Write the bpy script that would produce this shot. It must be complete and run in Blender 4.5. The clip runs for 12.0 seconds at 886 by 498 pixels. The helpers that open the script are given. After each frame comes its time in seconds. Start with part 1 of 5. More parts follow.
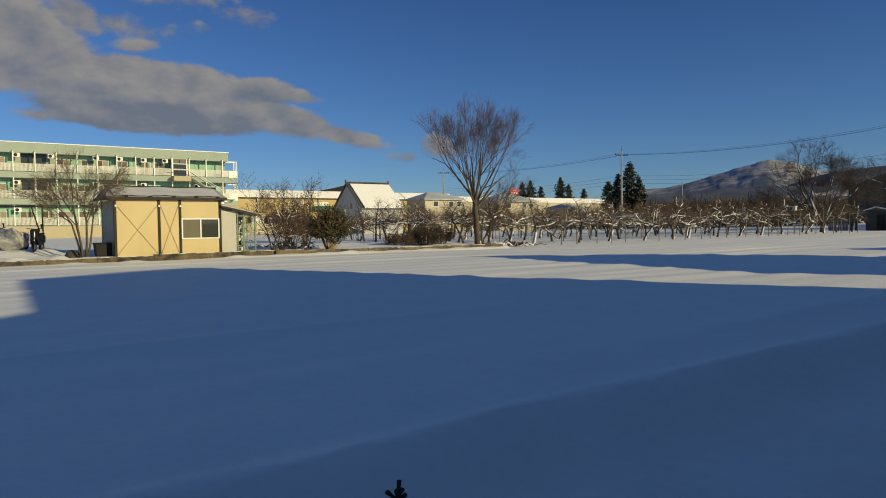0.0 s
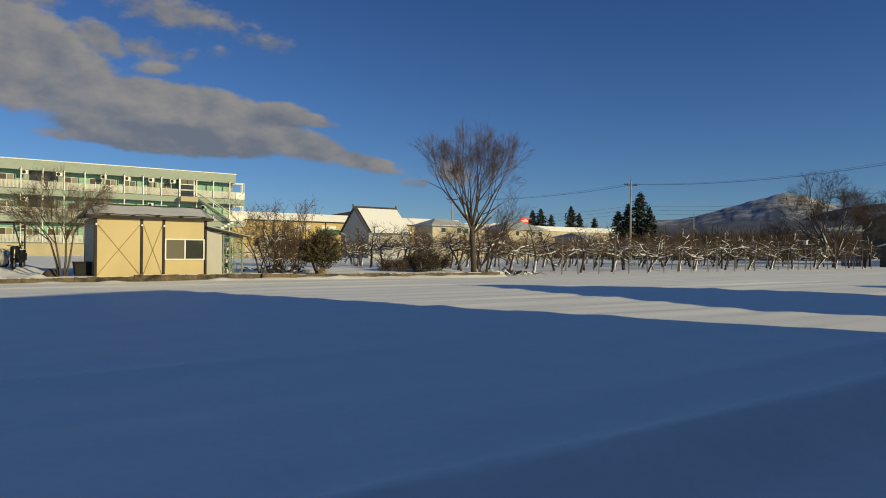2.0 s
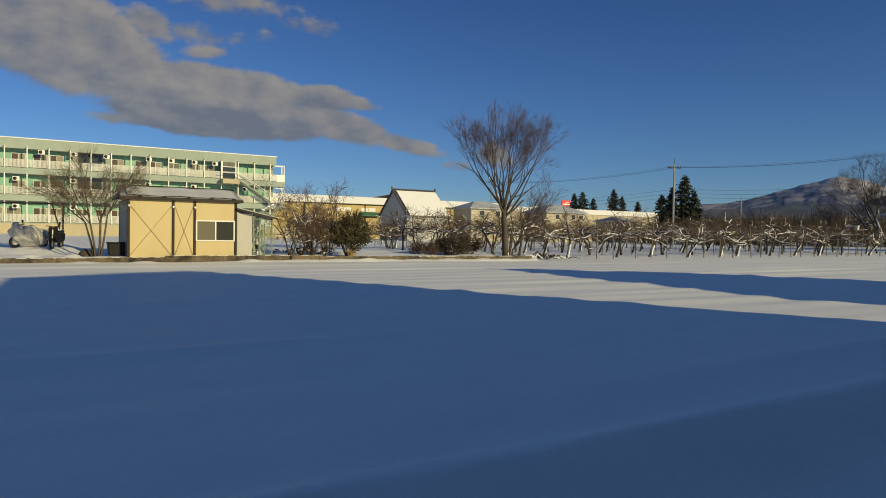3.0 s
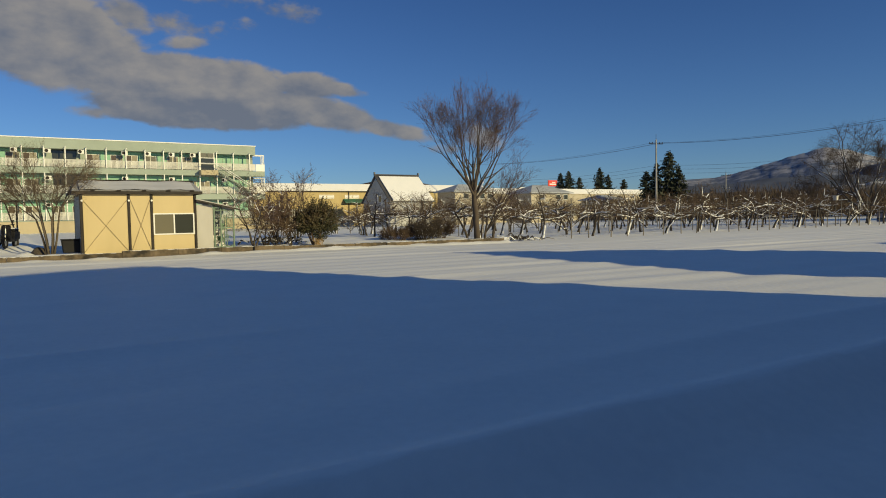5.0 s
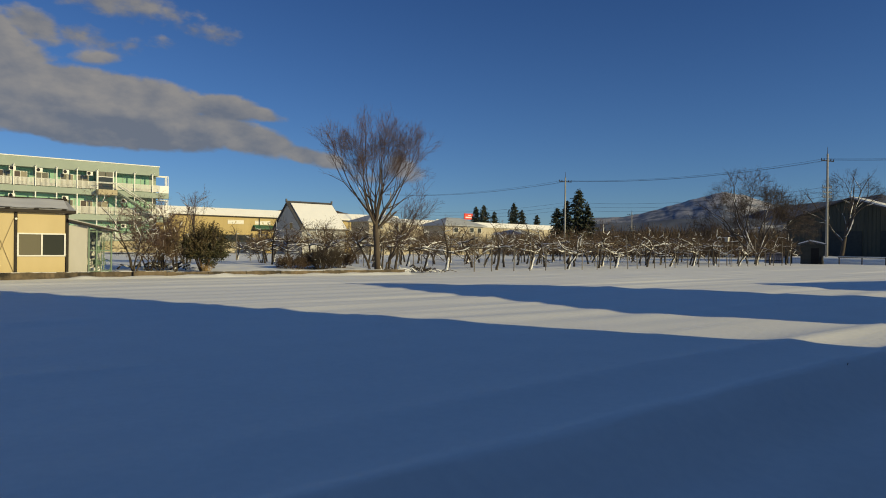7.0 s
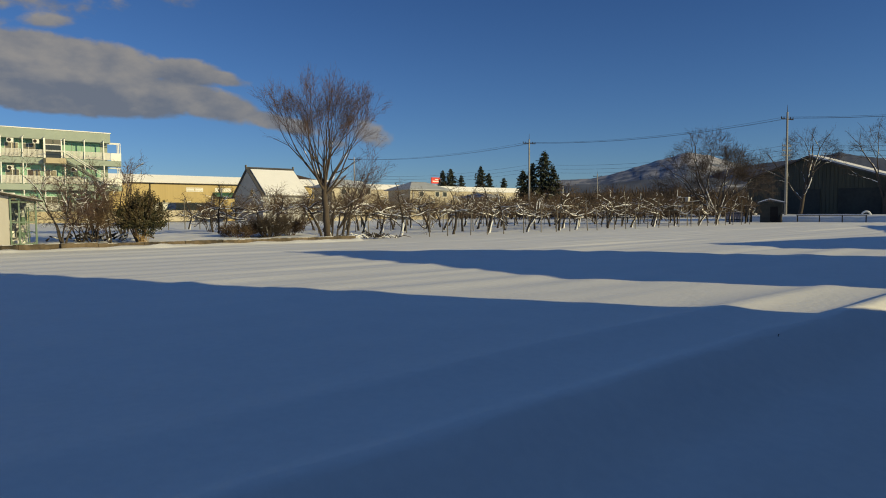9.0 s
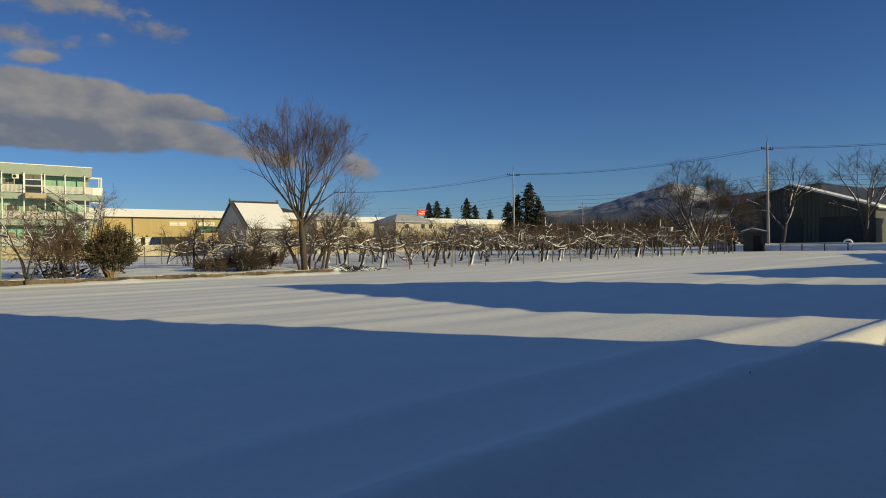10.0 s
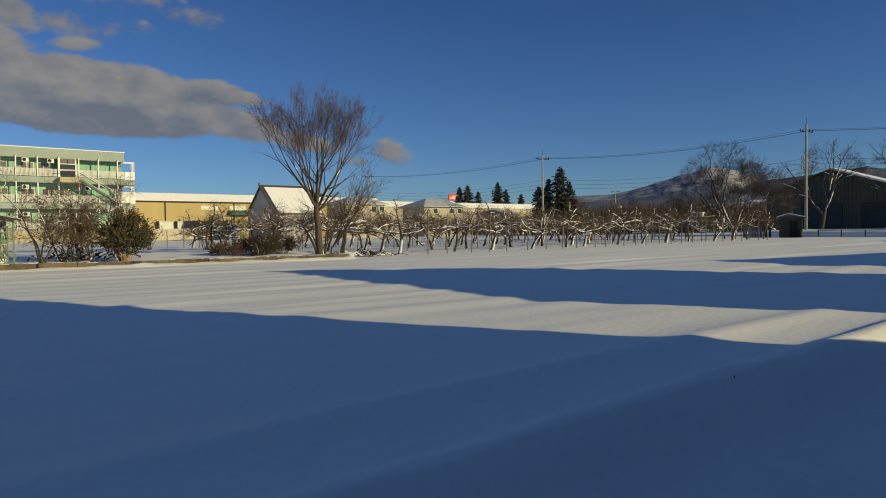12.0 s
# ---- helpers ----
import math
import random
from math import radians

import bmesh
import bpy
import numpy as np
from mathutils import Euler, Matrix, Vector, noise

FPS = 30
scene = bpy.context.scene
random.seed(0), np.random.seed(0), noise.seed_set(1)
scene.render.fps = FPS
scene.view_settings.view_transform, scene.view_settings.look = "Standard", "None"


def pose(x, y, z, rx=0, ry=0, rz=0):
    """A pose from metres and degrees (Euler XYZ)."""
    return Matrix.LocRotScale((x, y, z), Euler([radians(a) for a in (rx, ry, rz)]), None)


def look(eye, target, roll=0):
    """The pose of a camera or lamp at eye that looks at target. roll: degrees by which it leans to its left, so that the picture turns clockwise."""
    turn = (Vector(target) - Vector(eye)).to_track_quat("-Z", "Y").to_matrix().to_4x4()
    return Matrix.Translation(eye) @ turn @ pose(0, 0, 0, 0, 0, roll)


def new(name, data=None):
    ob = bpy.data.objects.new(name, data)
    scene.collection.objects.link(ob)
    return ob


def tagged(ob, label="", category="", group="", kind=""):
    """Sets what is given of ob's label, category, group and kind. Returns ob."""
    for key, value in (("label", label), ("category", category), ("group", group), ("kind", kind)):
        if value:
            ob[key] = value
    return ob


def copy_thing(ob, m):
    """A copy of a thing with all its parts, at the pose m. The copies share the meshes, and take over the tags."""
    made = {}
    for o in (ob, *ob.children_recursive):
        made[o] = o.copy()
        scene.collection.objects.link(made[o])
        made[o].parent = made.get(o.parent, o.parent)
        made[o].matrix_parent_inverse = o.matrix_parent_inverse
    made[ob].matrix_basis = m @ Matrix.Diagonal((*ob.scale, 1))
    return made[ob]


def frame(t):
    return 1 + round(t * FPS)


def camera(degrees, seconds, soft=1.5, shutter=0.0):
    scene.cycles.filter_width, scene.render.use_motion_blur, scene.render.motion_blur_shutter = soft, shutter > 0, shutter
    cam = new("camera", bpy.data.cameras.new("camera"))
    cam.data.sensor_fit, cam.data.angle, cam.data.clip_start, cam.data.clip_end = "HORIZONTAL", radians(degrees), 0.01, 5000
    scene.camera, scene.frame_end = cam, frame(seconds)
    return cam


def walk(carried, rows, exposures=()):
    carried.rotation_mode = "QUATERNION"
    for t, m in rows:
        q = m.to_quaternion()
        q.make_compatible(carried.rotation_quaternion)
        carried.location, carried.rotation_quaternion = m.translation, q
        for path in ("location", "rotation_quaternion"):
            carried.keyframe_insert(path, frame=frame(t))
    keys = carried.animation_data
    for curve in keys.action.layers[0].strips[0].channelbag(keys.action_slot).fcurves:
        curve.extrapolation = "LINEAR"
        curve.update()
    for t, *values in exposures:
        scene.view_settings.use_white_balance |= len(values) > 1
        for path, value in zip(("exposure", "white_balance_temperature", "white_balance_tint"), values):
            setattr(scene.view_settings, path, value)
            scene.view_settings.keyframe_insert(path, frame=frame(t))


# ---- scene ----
cam = camera(66.5, 12.0, soft=1.0)
PATH = [
    (0, (-5.836, -31.583, 1.406), (-4.652, -29.972, 1.335), -0.8),
    (0.5, (-5.5, -31.444, 1.415), (-4.314, -29.836, 1.325), -0.7),
    (1, (-5.161, -31.412, 1.425), (-3.963, -29.812, 1.364), -0.7),
    (1.5, (-4.807, -31.362, 1.405), (-3.623, -29.75, 1.393), -0.3),
    (2, (-4.457, -31.253, 1.414), (-3.3, -29.622, 1.421), 0.5),
    (2.5, (-4.121, -31.3, 1.406), (-3.013, -29.635, 1.4), 0.5),
    (3, (-3.76, -31.283, 1.429), (-2.705, -29.585, 1.384), 0.9),
    (5, (-2.488, -31.339, 1.432), (-1.411, -29.656, 1.34), -1.1),
    (5.5, (-2.19, -31.393, 1.463), (-1.066, -29.74, 1.414), -1.3),
    (6, (-1.883, -31.345, 1.429), (-0.682, -29.746, 1.407), -0.5),
    (6.5, (-1.596, -31.26, 1.438), (-0.336, -29.707, 1.443), 0.2),
    (7, (-1.304, -31.278, 1.426), (-0.029, -29.737, 1.424), 0.6),
    (7.5, (-1.001, -31.252, 1.425), (0.289, -29.725, 1.367), 1.1),
    (7.7, (-0.906, -31.202, 1.459), (0.394, -29.684, 1.379), 1.1),
    (9.3, (0.291, -31.058, 1.417), (1.641, -29.586, 1.31), -0.8),
    (9.5, (0.416, -31.033, 1.405), (1.776, -29.568, 1.323), -1.1),
    (10, (0.762, -30.977, 1.423), (2.131, -29.519, 1.41), -0.9),
    (10.5, (1.006, -30.961, 1.41), (2.377, -29.505, 1.432), -0.5),
    (11, (1.289, -30.91, 1.409), (2.636, -29.431, 1.438), -0.7),
    (11.5, (1.553, -30.921, 1.389), (2.867, -29.413, 1.383), -0.5),
    (12, (1.835, -31.001, 1.422), (3.131, -29.479, 1.365), -0.7),
]
walk(cam, [(t, look(eye, target, roll)) for t, eye, target, roll in PATH], [(0, 0.0), (11.5, 0.0), (12, -0.08)])

# ---- light ----
SUN_AZ, SUN_EL = 157.0, 17.0        # degrees clockwise from +y, and above the horizon
S = Vector((math.sin(radians(SUN_AZ)), math.cos(radians(SUN_AZ)), 0.0))
V = Vector((-S.y, S.x, 0.0))
TAN = math.tan(radians(SUN_EL))

world = bpy.data.worlds.new("sky_world")
scene.world = world
world.use_nodes = True
wn, wl = world.node_tree.nodes, world.node_tree.links
wn.clear()


def wnode(kind, **kw):
    n = wn.new(kind)
    for k, v in kw.items():
        if k == "operation":
            n.operation = v
        elif k == "values":
            for i, val in v.items():
                n.inputs[i].default_value = val
    return n


sky = wn.new("ShaderNodeTexSky")
sky.sky_type, sky.sun_disc = "NISHITA", False
sky.sun_elevation, sky.sun_rotation = radians(SUN_EL), radians(SUN_AZ)
sky.altitude, sky.air_density, sky.dust_density, sky.ozone_density = 700, 1.0, 0.05, 4.0
tc = wn.new("ShaderNodeTexCoord")
sep = wn.new("ShaderNodeSeparateXYZ")
wl.new(tc.outputs["Generated"], sep.inputs[0])


def wmath(op, a, b=None, c=None):
    n = wnode("ShaderNodeMath", operation=op)
    for i, v in enumerate((a, b, c)):
        if v is None:
            continue
        if isinstance(v, (int, float)):
            n.inputs[i].default_value = v
        else:
            wl.new(v, n.inputs[i])
    return n.outputs[0]


# azimuth and elevation of the looked-at sky, in degrees
az = wmath("MULTIPLY", wmath("ARCTAN2", sep.outputs[0], sep.outputs[1]), 57.2958)
el = wmath("MULTIPLY", wmath("ARCSINE", sep.outputs[2]), 57.2958)


def bank(a0, e0, ra, re, tilt):
    """A soft lens-shaped region of the sky: 1 in its middle, falling to 0 at its rim and below; and the height within it, -1 to 1."""
    da, de = wmath("SUBTRACT", az, a0), wmath("SUBTRACT", el, e0)
    c, s = math.cos(radians(tilt)), math.sin(radians(tilt))
    u = wmath("ADD", wmath("MULTIPLY", da, c / ra), wmath("MULTIPLY", de, s / ra))
    w = wmath("ADD", wmath("MULTIPLY", da, -s / re), wmath("MULTIPLY", de, c / re))
    r2 = wmath("ADD", wmath("MULTIPLY", u, u), wmath("MULTIPLY", w, w))
    return wmath("SUBTRACT", 1.0, r2), w


# azimuth, elevation, half width, half height, tilt, thickness, how much sun its face gets
CLOUDS = [(1.5, 14.0, 9.2, 4.3, -16.0, 1.3, 0.15), (12.0, 11.0, 10.6, 2.3, -2.0, 1.35, 0.25), (21.4, 10.9, 3.6, 1.3, -3.0, 1.0, 0.1),
          (24.0, 10.75, 2.9, 0.7, -7.0, 0.75, 0.0), (14.0, 8.9, 10.4, 1.8, -2.0, 1.3, -0.40), (22.4, 9.0, 6.2, 1.5, -13.0, 1.1, 0.0),
          (28.0, 7.6, 5.0, 0.85, -13.0, 0.72, 0.0), (6.3, 8.5, 2.8, 0.75, 0.0, 0.5, 0.2), (12.4, 13.85, 2.0, 0.75, 3.0, 0.5, 0.2),
          (8.3, 15.5, 2.3, 1.4, -20.0, 0.75, 0.15), (11.5, 15.2, 4.0, 1.1, -8.0, 0.42, -0.1), (16.9, 15.45, 1.4, 0.6, 0.0, 0.30, 0.0),
          (14.3, 15.1, 1.9, 0.65, 5.0, 0.32, 0.0), (20.8, 16.4, 3.8, 1.0, -8.0, 0.30, 0.0), (13.5, 18.0, 6.5, 1.4, -4.0, 0.5, 0.0),
          (2.0, 17.6, 5.0, 1.2, 0.0, 0.6, 0.0), (36.2, 6.55, 2.1, 1.25, -15.0, 0.52, 0.1), (33.0, 5.8, 1.6, 0.55, 0.0, 0.36, 0.0)]
cover, face = None, None
for *shape, thick, lum in CLOUDS:
    c, w = bank(*shape)
    c, f = wmath("MULTIPLY", c, thick), wmath("ADD", wmath("MULTIPLY", w, 0.42), lum)
    if cover is None:
        cover, face = c, f
        continue
    k = wmath("MINIMUM", wmath("MAXIMUM", wmath("ADD", wmath("MULTIPLY", wmath("SUBTRACT", c, cover), 2.2), 0.5), 0.0), 1.0)
    face = wmath("ADD", face, wmath("MULTIPLY", wmath("SUBTRACT", f, face), k))
    cover = wmath("SMOOTH_MAX", cover, c, 0.12)
comb = wn.new("ShaderNodeCombineXYZ")
wl.new(wmath("MULTIPLY", az, 0.10), comb.inputs[0])
wl.new(wmath("MULTIPLY", el, 0.17), comb.inputs[1])
puff = wn.new("ShaderNodeTexNoise")
puff.inputs["Scale"].default_value, puff.inputs["Detail"].default_value, puff.inputs["Roughness"].default_value = 3.2, 7.0, 0.58
wl.new(comb.outputs[0], puff.inputs["Vector"])
wisp = wn.new("ShaderNodeTexNoise")
wisp.inputs["Scale"].default_value, wisp.inputs["Detail"].default_value = 9.0, 6.0
wl.new(comb.outputs[0], wisp.inputs["Vector"])
rough_edge = wmath("MULTIPLY", wmath("SUBTRACT", wisp.outputs["Fac"], 0.5), 0.7)
body = wmath("MINIMUM", wmath("MULTIPLY", cover, 1.25), 0.95)
dens = wmath("ADD", wmath("ADD", body, wmath("MULTIPLY", wmath("SUBTRACT", puff.outputs["Fac"], 0.5), 1.35)), rough_edge)
# thin unseen veil added over the upper sky, above the banks, to brighten shaded snow
fill_noise = wn.new("ShaderNodeTexNoise")
fill_noise.inputs["Scale"].default_value, fill_noise.inputs["Detail"].default_value = 2.2, 6.0
wl.new(tc.outputs["Generated"], fill_noise.inputs["Vector"])
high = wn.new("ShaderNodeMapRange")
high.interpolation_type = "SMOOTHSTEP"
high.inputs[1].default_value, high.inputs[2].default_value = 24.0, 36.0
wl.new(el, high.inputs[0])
fill_veil = wmath("MULTIPLY", wmath("MINIMUM", wmath("MAXIMUM", wmath("MULTIPLY", wmath("SUBTRACT", fill_noise.outputs["Fac"], 0.32), 3.0), 0.0), 1.0), high.outputs[0])
ramp = wn.new("ShaderNodeMapRange")
ramp.interpolation_type = "SMOOTHSTEP"
ramp.inputs[1].default_value, ramp.inputs[2].default_value = 0.08, 0.70
wl.new(dens, ramp.inputs[0])
# lit side of a cloud: the density just sunward and above is lower
comb2 = wn.new("ShaderNodeCombineXYZ")
wl.new(wmath("MULTIPLY", wmath("ADD", az, 1.2), 0.10), comb2.inputs[0])
wl.new(wmath("MULTIPLY", wmath("ADD", el, 1.0), 0.17), comb2.inputs[1])
puff2 = wn.new("ShaderNodeTexNoise")
puff2.inputs["Scale"].default_value, puff2.inputs["Detail"].default_value, puff2.inputs["Roughness"].default_value = 3.2, 4.0, 0.5
wl.new(comb2.outputs[0], puff2.inputs["Vector"])
lit = wn.new("ShaderNodeMapRange")
lit.inputs[1].default_value, lit.inputs[2].default_value = -0.30, 0.38
billow = wmath("MULTIPLY", wmath("SUBTRACT", puff.outputs["Fac"], puff2.outputs["Fac"]), 1.25)
wl.new(wmath("ADD", billow, wmath("MULTIPLY", face, 0.5)), lit.inputs[0])
ccol = wn.new("ShaderNodeMixRGB")
ccol.inputs[1].default_value, ccol.inputs[2].default_value = (2.45, 2.7, 3.2, 1), (4.8, 4.5, 4.1, 1)
wl.new(lit.outputs[0], ccol.inputs[0])
mixc = wn.new("ShaderNodeMixRGB")
wl.new(wmath("MULTIPLY", ramp.outputs[0], 0.92), mixc.inputs[0])
tint = wn.new("ShaderNodeMixRGB")
tint.blend_type = "MULTIPLY"
tint.inputs[0].default_value = 1.0
deepen = wn.new("ShaderNodeMapRange")
deepen.inputs[1].default_value, deepen.inputs[2].default_value = 2.0, 24.0
wl.new(el, deepen.inputs[0])
zenith = wn.new("ShaderNodeMixRGB")
zenith.inputs[1].default_value, zenith.inputs[2].default_value = (0.80, 1.03, 1.36, 1), (0.55, 0.79, 1.17, 1)
wl.new(deepen.outputs[0], zenith.inputs[0])
wl.new(zenith.outputs[0], tint.inputs[2])
wl.new(sky.outputs[0], tint.inputs[1])
wl.new(tint.outputs[0], mixc.inputs[1])
wl.new(ccol.outputs[0], mixc.inputs[2])
bg, wout = wn.new("ShaderNodeBackground"), wn.new("ShaderNodeOutputWorld")
bg.inputs[1].default_value = 0.060
# the added brightening layer goes over sky and clouds
filled_sky = wn.new("ShaderNodeMixRGB")
wl.new(wmath("MULTIPLY", fill_veil, 0.34), filled_sky.inputs[0])
wl.new(mixc.outputs[0], filled_sky.inputs[1])
filled_sky.inputs[2].default_value = (2.3, 3.75, 4.5, 1)
wl.new(filled_sky.outputs[0], bg.inputs[0])
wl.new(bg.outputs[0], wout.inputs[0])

sun_data = bpy.data.lights.new("sun", "SUN")
sun_data.energy, sun_data.angle, sun_data.color = 4.1, radians(0.5), (1.0, 0.83, 0.42)
sun = new("sun", sun_data)
toward = Vector((S.x * math.cos(radians(SUN_EL)), S.y * math.cos(radians(SUN_EL)), math.sin(radians(SUN_EL))))
sun.matrix_world = look(toward * 300, (0, 0, 0))


# ---- materials ----
def material(name, a, b=None, scale=3.0, rough=0.8, metal=0.0, bump=0.0, fine=0.0, stretch=(1, 1, 1), snow=0.0, per_object=0.0):
    """A procedural surface: two colours mixed by noise at two scales, bump, and optionally snow on what faces up."""
    m = bpy.data.materials.new(name)
    m.use_nodes = True
    nt = m.node_tree
    n, l = nt.nodes, nt.links
    p = n["Principled BSDF"]
    p.inputs["Roughness"].default_value, p.inputs["Metallic"].default_value = rough, metal
    b = b or tuple(c * 0.75 for c in a)
    geo, mp = n.new("ShaderNodeNewGeometry"), n.new("ShaderNodeMapping")
    mp.inputs["Scale"].default_value = stretch
    l.new(geo.outputs["Position"], mp.inputs["Vector"])
    n1, n2 = n.new("ShaderNodeTexNoise"), n.new("ShaderNodeTexNoise")
    n1.inputs["Scale"].default_value, n1.inputs["Detail"].default_value = scale, 5
    n2.inputs["Scale"].default_value, n2.inputs["Detail"].default_value = scale * 0.13, 3
    l.new(mp.outputs[0], n1.inputs["Vector"])
    l.new(mp.outputs[0], n2.inputs["Vector"])
    mx = n.new("ShaderNodeMixRGB")
    mx.inputs[1].default_value, mx.inputs[2].default_value = (*a, 1), (*b, 1)
    ad = n.new("ShaderNodeMath")
    ad.operation = "ADD"
    l.new(n1.outputs["Fac"], ad.inputs[0])
    l.new(n2.outputs["Fac"], ad.inputs[1])
    mr = n.new("ShaderNodeMapRange")
    mr.inputs[1].default_value, mr.inputs[2].default_value = 0.75, 1.3
    l.new(ad.outputs[0], mr.inputs[0])
    l.new(mr.outputs[0], mx.inputs[0])
    colour = mx.outputs[0]
    if per_object:
        oi, hs = n.new("ShaderNodeObjectInfo"), n.new("ShaderNodeHueSaturation")
        vr = n.new("ShaderNodeMapRange")
        vr.inputs[3].default_value, vr.inputs[4].default_value = 1 - per_object, 1 + per_object
        l.new(oi.outputs["Random"], vr.inputs[0])
        l.new(vr.outputs[0], hs.inputs["Value"])
        l.new(colour, hs.inputs["Color"])
        colour = hs.outputs[0]
    if snow:
        sx = n.new("ShaderNodeSeparateXYZ")
        l.new(geo.outputs["Normal"], sx.inputs[0])
        n3 = n.new("ShaderNodeTexNoise")
        n3.inputs["Scale"].default_value = 2.6
        l.new(geo.outputs["Position"], n3.inputs["Vector"])
        a3 = n.new("ShaderNodeMath")
        a3.operation = "MULTIPLY_ADD"
        a3.inputs[1].default_value = 2.2
        l.new(n3.outputs["Fac"], a3.inputs[0])
        l.new(sx.outputs[2], a3.inputs[2])
        r3 = n.new("ShaderNodeMapRange")
        r3.inputs[1].default_value, r3.inputs[2].default_value = 2.35 - snow, 2.45 - snow
        l.new(a3.outputs[0], r3.inputs[0])
        m3 = n.new("ShaderNodeMixRGB")
        m3.inputs[2].default_value = (0.84, 0.86, 0.88, 1)
        l.new(r3.outputs[0], m3.inputs[0])
        l.new(colour, m3.inputs[1])
        colour = m3.outputs[0]
    l.new(colour, p.inputs["Base Color"])
    if bump or fine:
        bp = n.new("ShaderNodeBump")
        bp.inputs["Strength"].default_value, bp.inputs["Distance"].default_value = 0.6, bump or fine
        l.new(n1.outputs["Fac"], bp.inputs["Height"])
        l.new(bp.outputs[0], p.inputs["Normal"])
    return m


SNOW = material("snow", (0.86, 0.87, 0.89), (0.80, 0.82, 0.85), 9.0, 0.65, bump=0.012)
SNOW_ROOF = material("roof_snow", (0.88, 0.88, 0.89), (0.82, 0.83, 0.85), 4.0, 0.7, bump=0.02)
KERB = material("weathered_kerb", (0.17, 0.13, 0.085), (0.022, 0.019, 0.015), 5.0, 0.9, bump=0.03, snow=0.5, per_object=0.18)
SHED_PANEL = material("cream_panel", (0.54, 0.435, 0.23), (0.48, 0.385, 0.20), 1.6, 0.55, fine=0.002, stretch=(1, 1, 0.35))
DARK_STEEL = material("dark_brown_steel", (0.022, 0.019, 0.017), (0.04, 0.034, 0.03), 9.0, 0.6)
GREY_STEEL = material("galvanised_steel", (0.36, 0.37, 0.38), (0.26, 0.27, 0.28), 5.0, 0.45, metal=0.6)
SHED_ROOF = material("grey_sheet_roof", (0.34, 0.34, 0.35), (0.45, 0.46, 0.48), 2.0, 0.55)
FROST = material("thin_roof_snow", (0.62, 0.63, 0.66), (0.48, 0.49, 0.52), 1.2, 0.7, stretch=(0.4, 2, 2))
WHITE = material("white_paint", (0.80, 0.80, 0.78), (0.68, 0.68, 0.65), 3.0, 0.5)
WIRE_ROD = material("dull_rod", (0.28, 0.21, 0.11), (0.20, 0.15, 0.08), 8.0, 0.6, metal=0.3)
PALE_BOARD = material("pale_board", (0.50, 0.49, 0.46), (0.42, 0.41, 0.38), 2.0, 0.7, stretch=(1, 1, 0.3))
GREEN_FRAME = material("green_frame", (0.13, 0.21, 0.15), (0.09, 0.15, 0.11), 5.0, 0.5)
SCHOOL_WALL = material("pale_green_render", (0.325, 0.385, 0.335), (0.28, 0.335, 0.29), 0.7, 0.8, fine=0.004)
SCHOOL_GREEN = material("mint_panel", (0.23, 0.47, 0.34), (0.18, 0.39, 0.28), 0.6, 0.5)
SCHOOL_BASE = material("cream_base_render", (0.46, 0.40, 0.27), (0.39, 0.34, 0.23), 0.8, 0.85, bump=0.01)
FACTORY_WALL = material("ochre_cladding", (0.48, 0.37, 0.16), (0.42, 0.32, 0.13), 1.2, 0.6, stretch=(3, 3, 0.1))
BEIGE_WALL = material("beige_render", (0.52, 0.47, 0.37), (0.43, 0.385, 0.30), 1.0, 0.85)
HOUSE_WALL = material("grey_render", (0.50, 0.50, 0.49), (0.40, 0.40, 0.39), 0.8, 0.85)
DARK_TILE = material("dark_roof_tile", (0.05, 0.05, 0.055), (0.09, 0.09, 0.10), 3.0, 0.5)
SNOWY_TILE = material("snow_dusted_roof", (0.36, 0.39, 0.44), (0.55, 0.57, 0.60), 0.5, 0.7)
RED = material("red_sign", (0.75, 0.045, 0.02), (0.62, 0.03, 0.015), 2.0, 0.4)
GREEN_AWNING = material("green_awning", (0.02, 0.13, 0.08), (0.015, 0.09, 0.06), 2.0, 0.6)
BARK = material("brown_bark", (0.05, 0.038, 0.03), (0.09, 0.07, 0.053), 12.0, 0.9, bump=0.01, snow=0.0, stretch=(1, 1, 0.4))
TWIG = material("reddish_twig", (0.092, 0.060, 0.055), (0.135, 0.088, 0.078), 4.0, 0.85)
GARDEN_BARK = material("olive_bark", (0.13, 0.105, 0.075), (0.07, 0.056, 0.042), 12.0, 0.9, stretch=(1, 1, 0.4))
GARDEN_TWIG = material("olive_brown_twig", (0.15, 0.115, 0.08), (0.10, 0.075, 0.052), 4.0, 0.85)
ORCHARD_BARK = material("orchard_bark", (0.04, 0.032, 0.026), (0.08, 0.064, 0.05), 9.0, 0.9, snow=0.08)
ORCHARD_TWIG = material("orchard_twig", (0.085, 0.056, 0.036), (0.14, 0.092, 0.055), 3.0, 0.85)
ROAD_TWIG = material("dark_grey_twig", (0.075, 0.055, 0.043), (0.11, 0.08, 0.062), 3.0, 0.85)
SNOWY_BARK = material("snow_caught_bark", (0.06, 0.048, 0.04), (0.10, 0.08, 0.066), 6.0, 0.9, snow=0.2)
LEAF = material("dark_evergreen_leaf", (0.035, 0.045, 0.016), (0.10, 0.07, 0.03), 5.0, 0.6, snow=-0.15)
STRAW = material("dry_straw", (0.42, 0.30, 0.15), (0.30, 0.20, 0.10), 5.0, 0.9)
RUST_TWIG = material("rusty_brown_twig", (0.17, 0.10, 0.05), (0.12, 0.075, 0.045), 5.0, 0.9, snow=0.15)
CONIFER = material("dark_conifer", (0.022, 0.034, 0.02), (0.05, 0.055, 0.03), 1.5, 0.8)
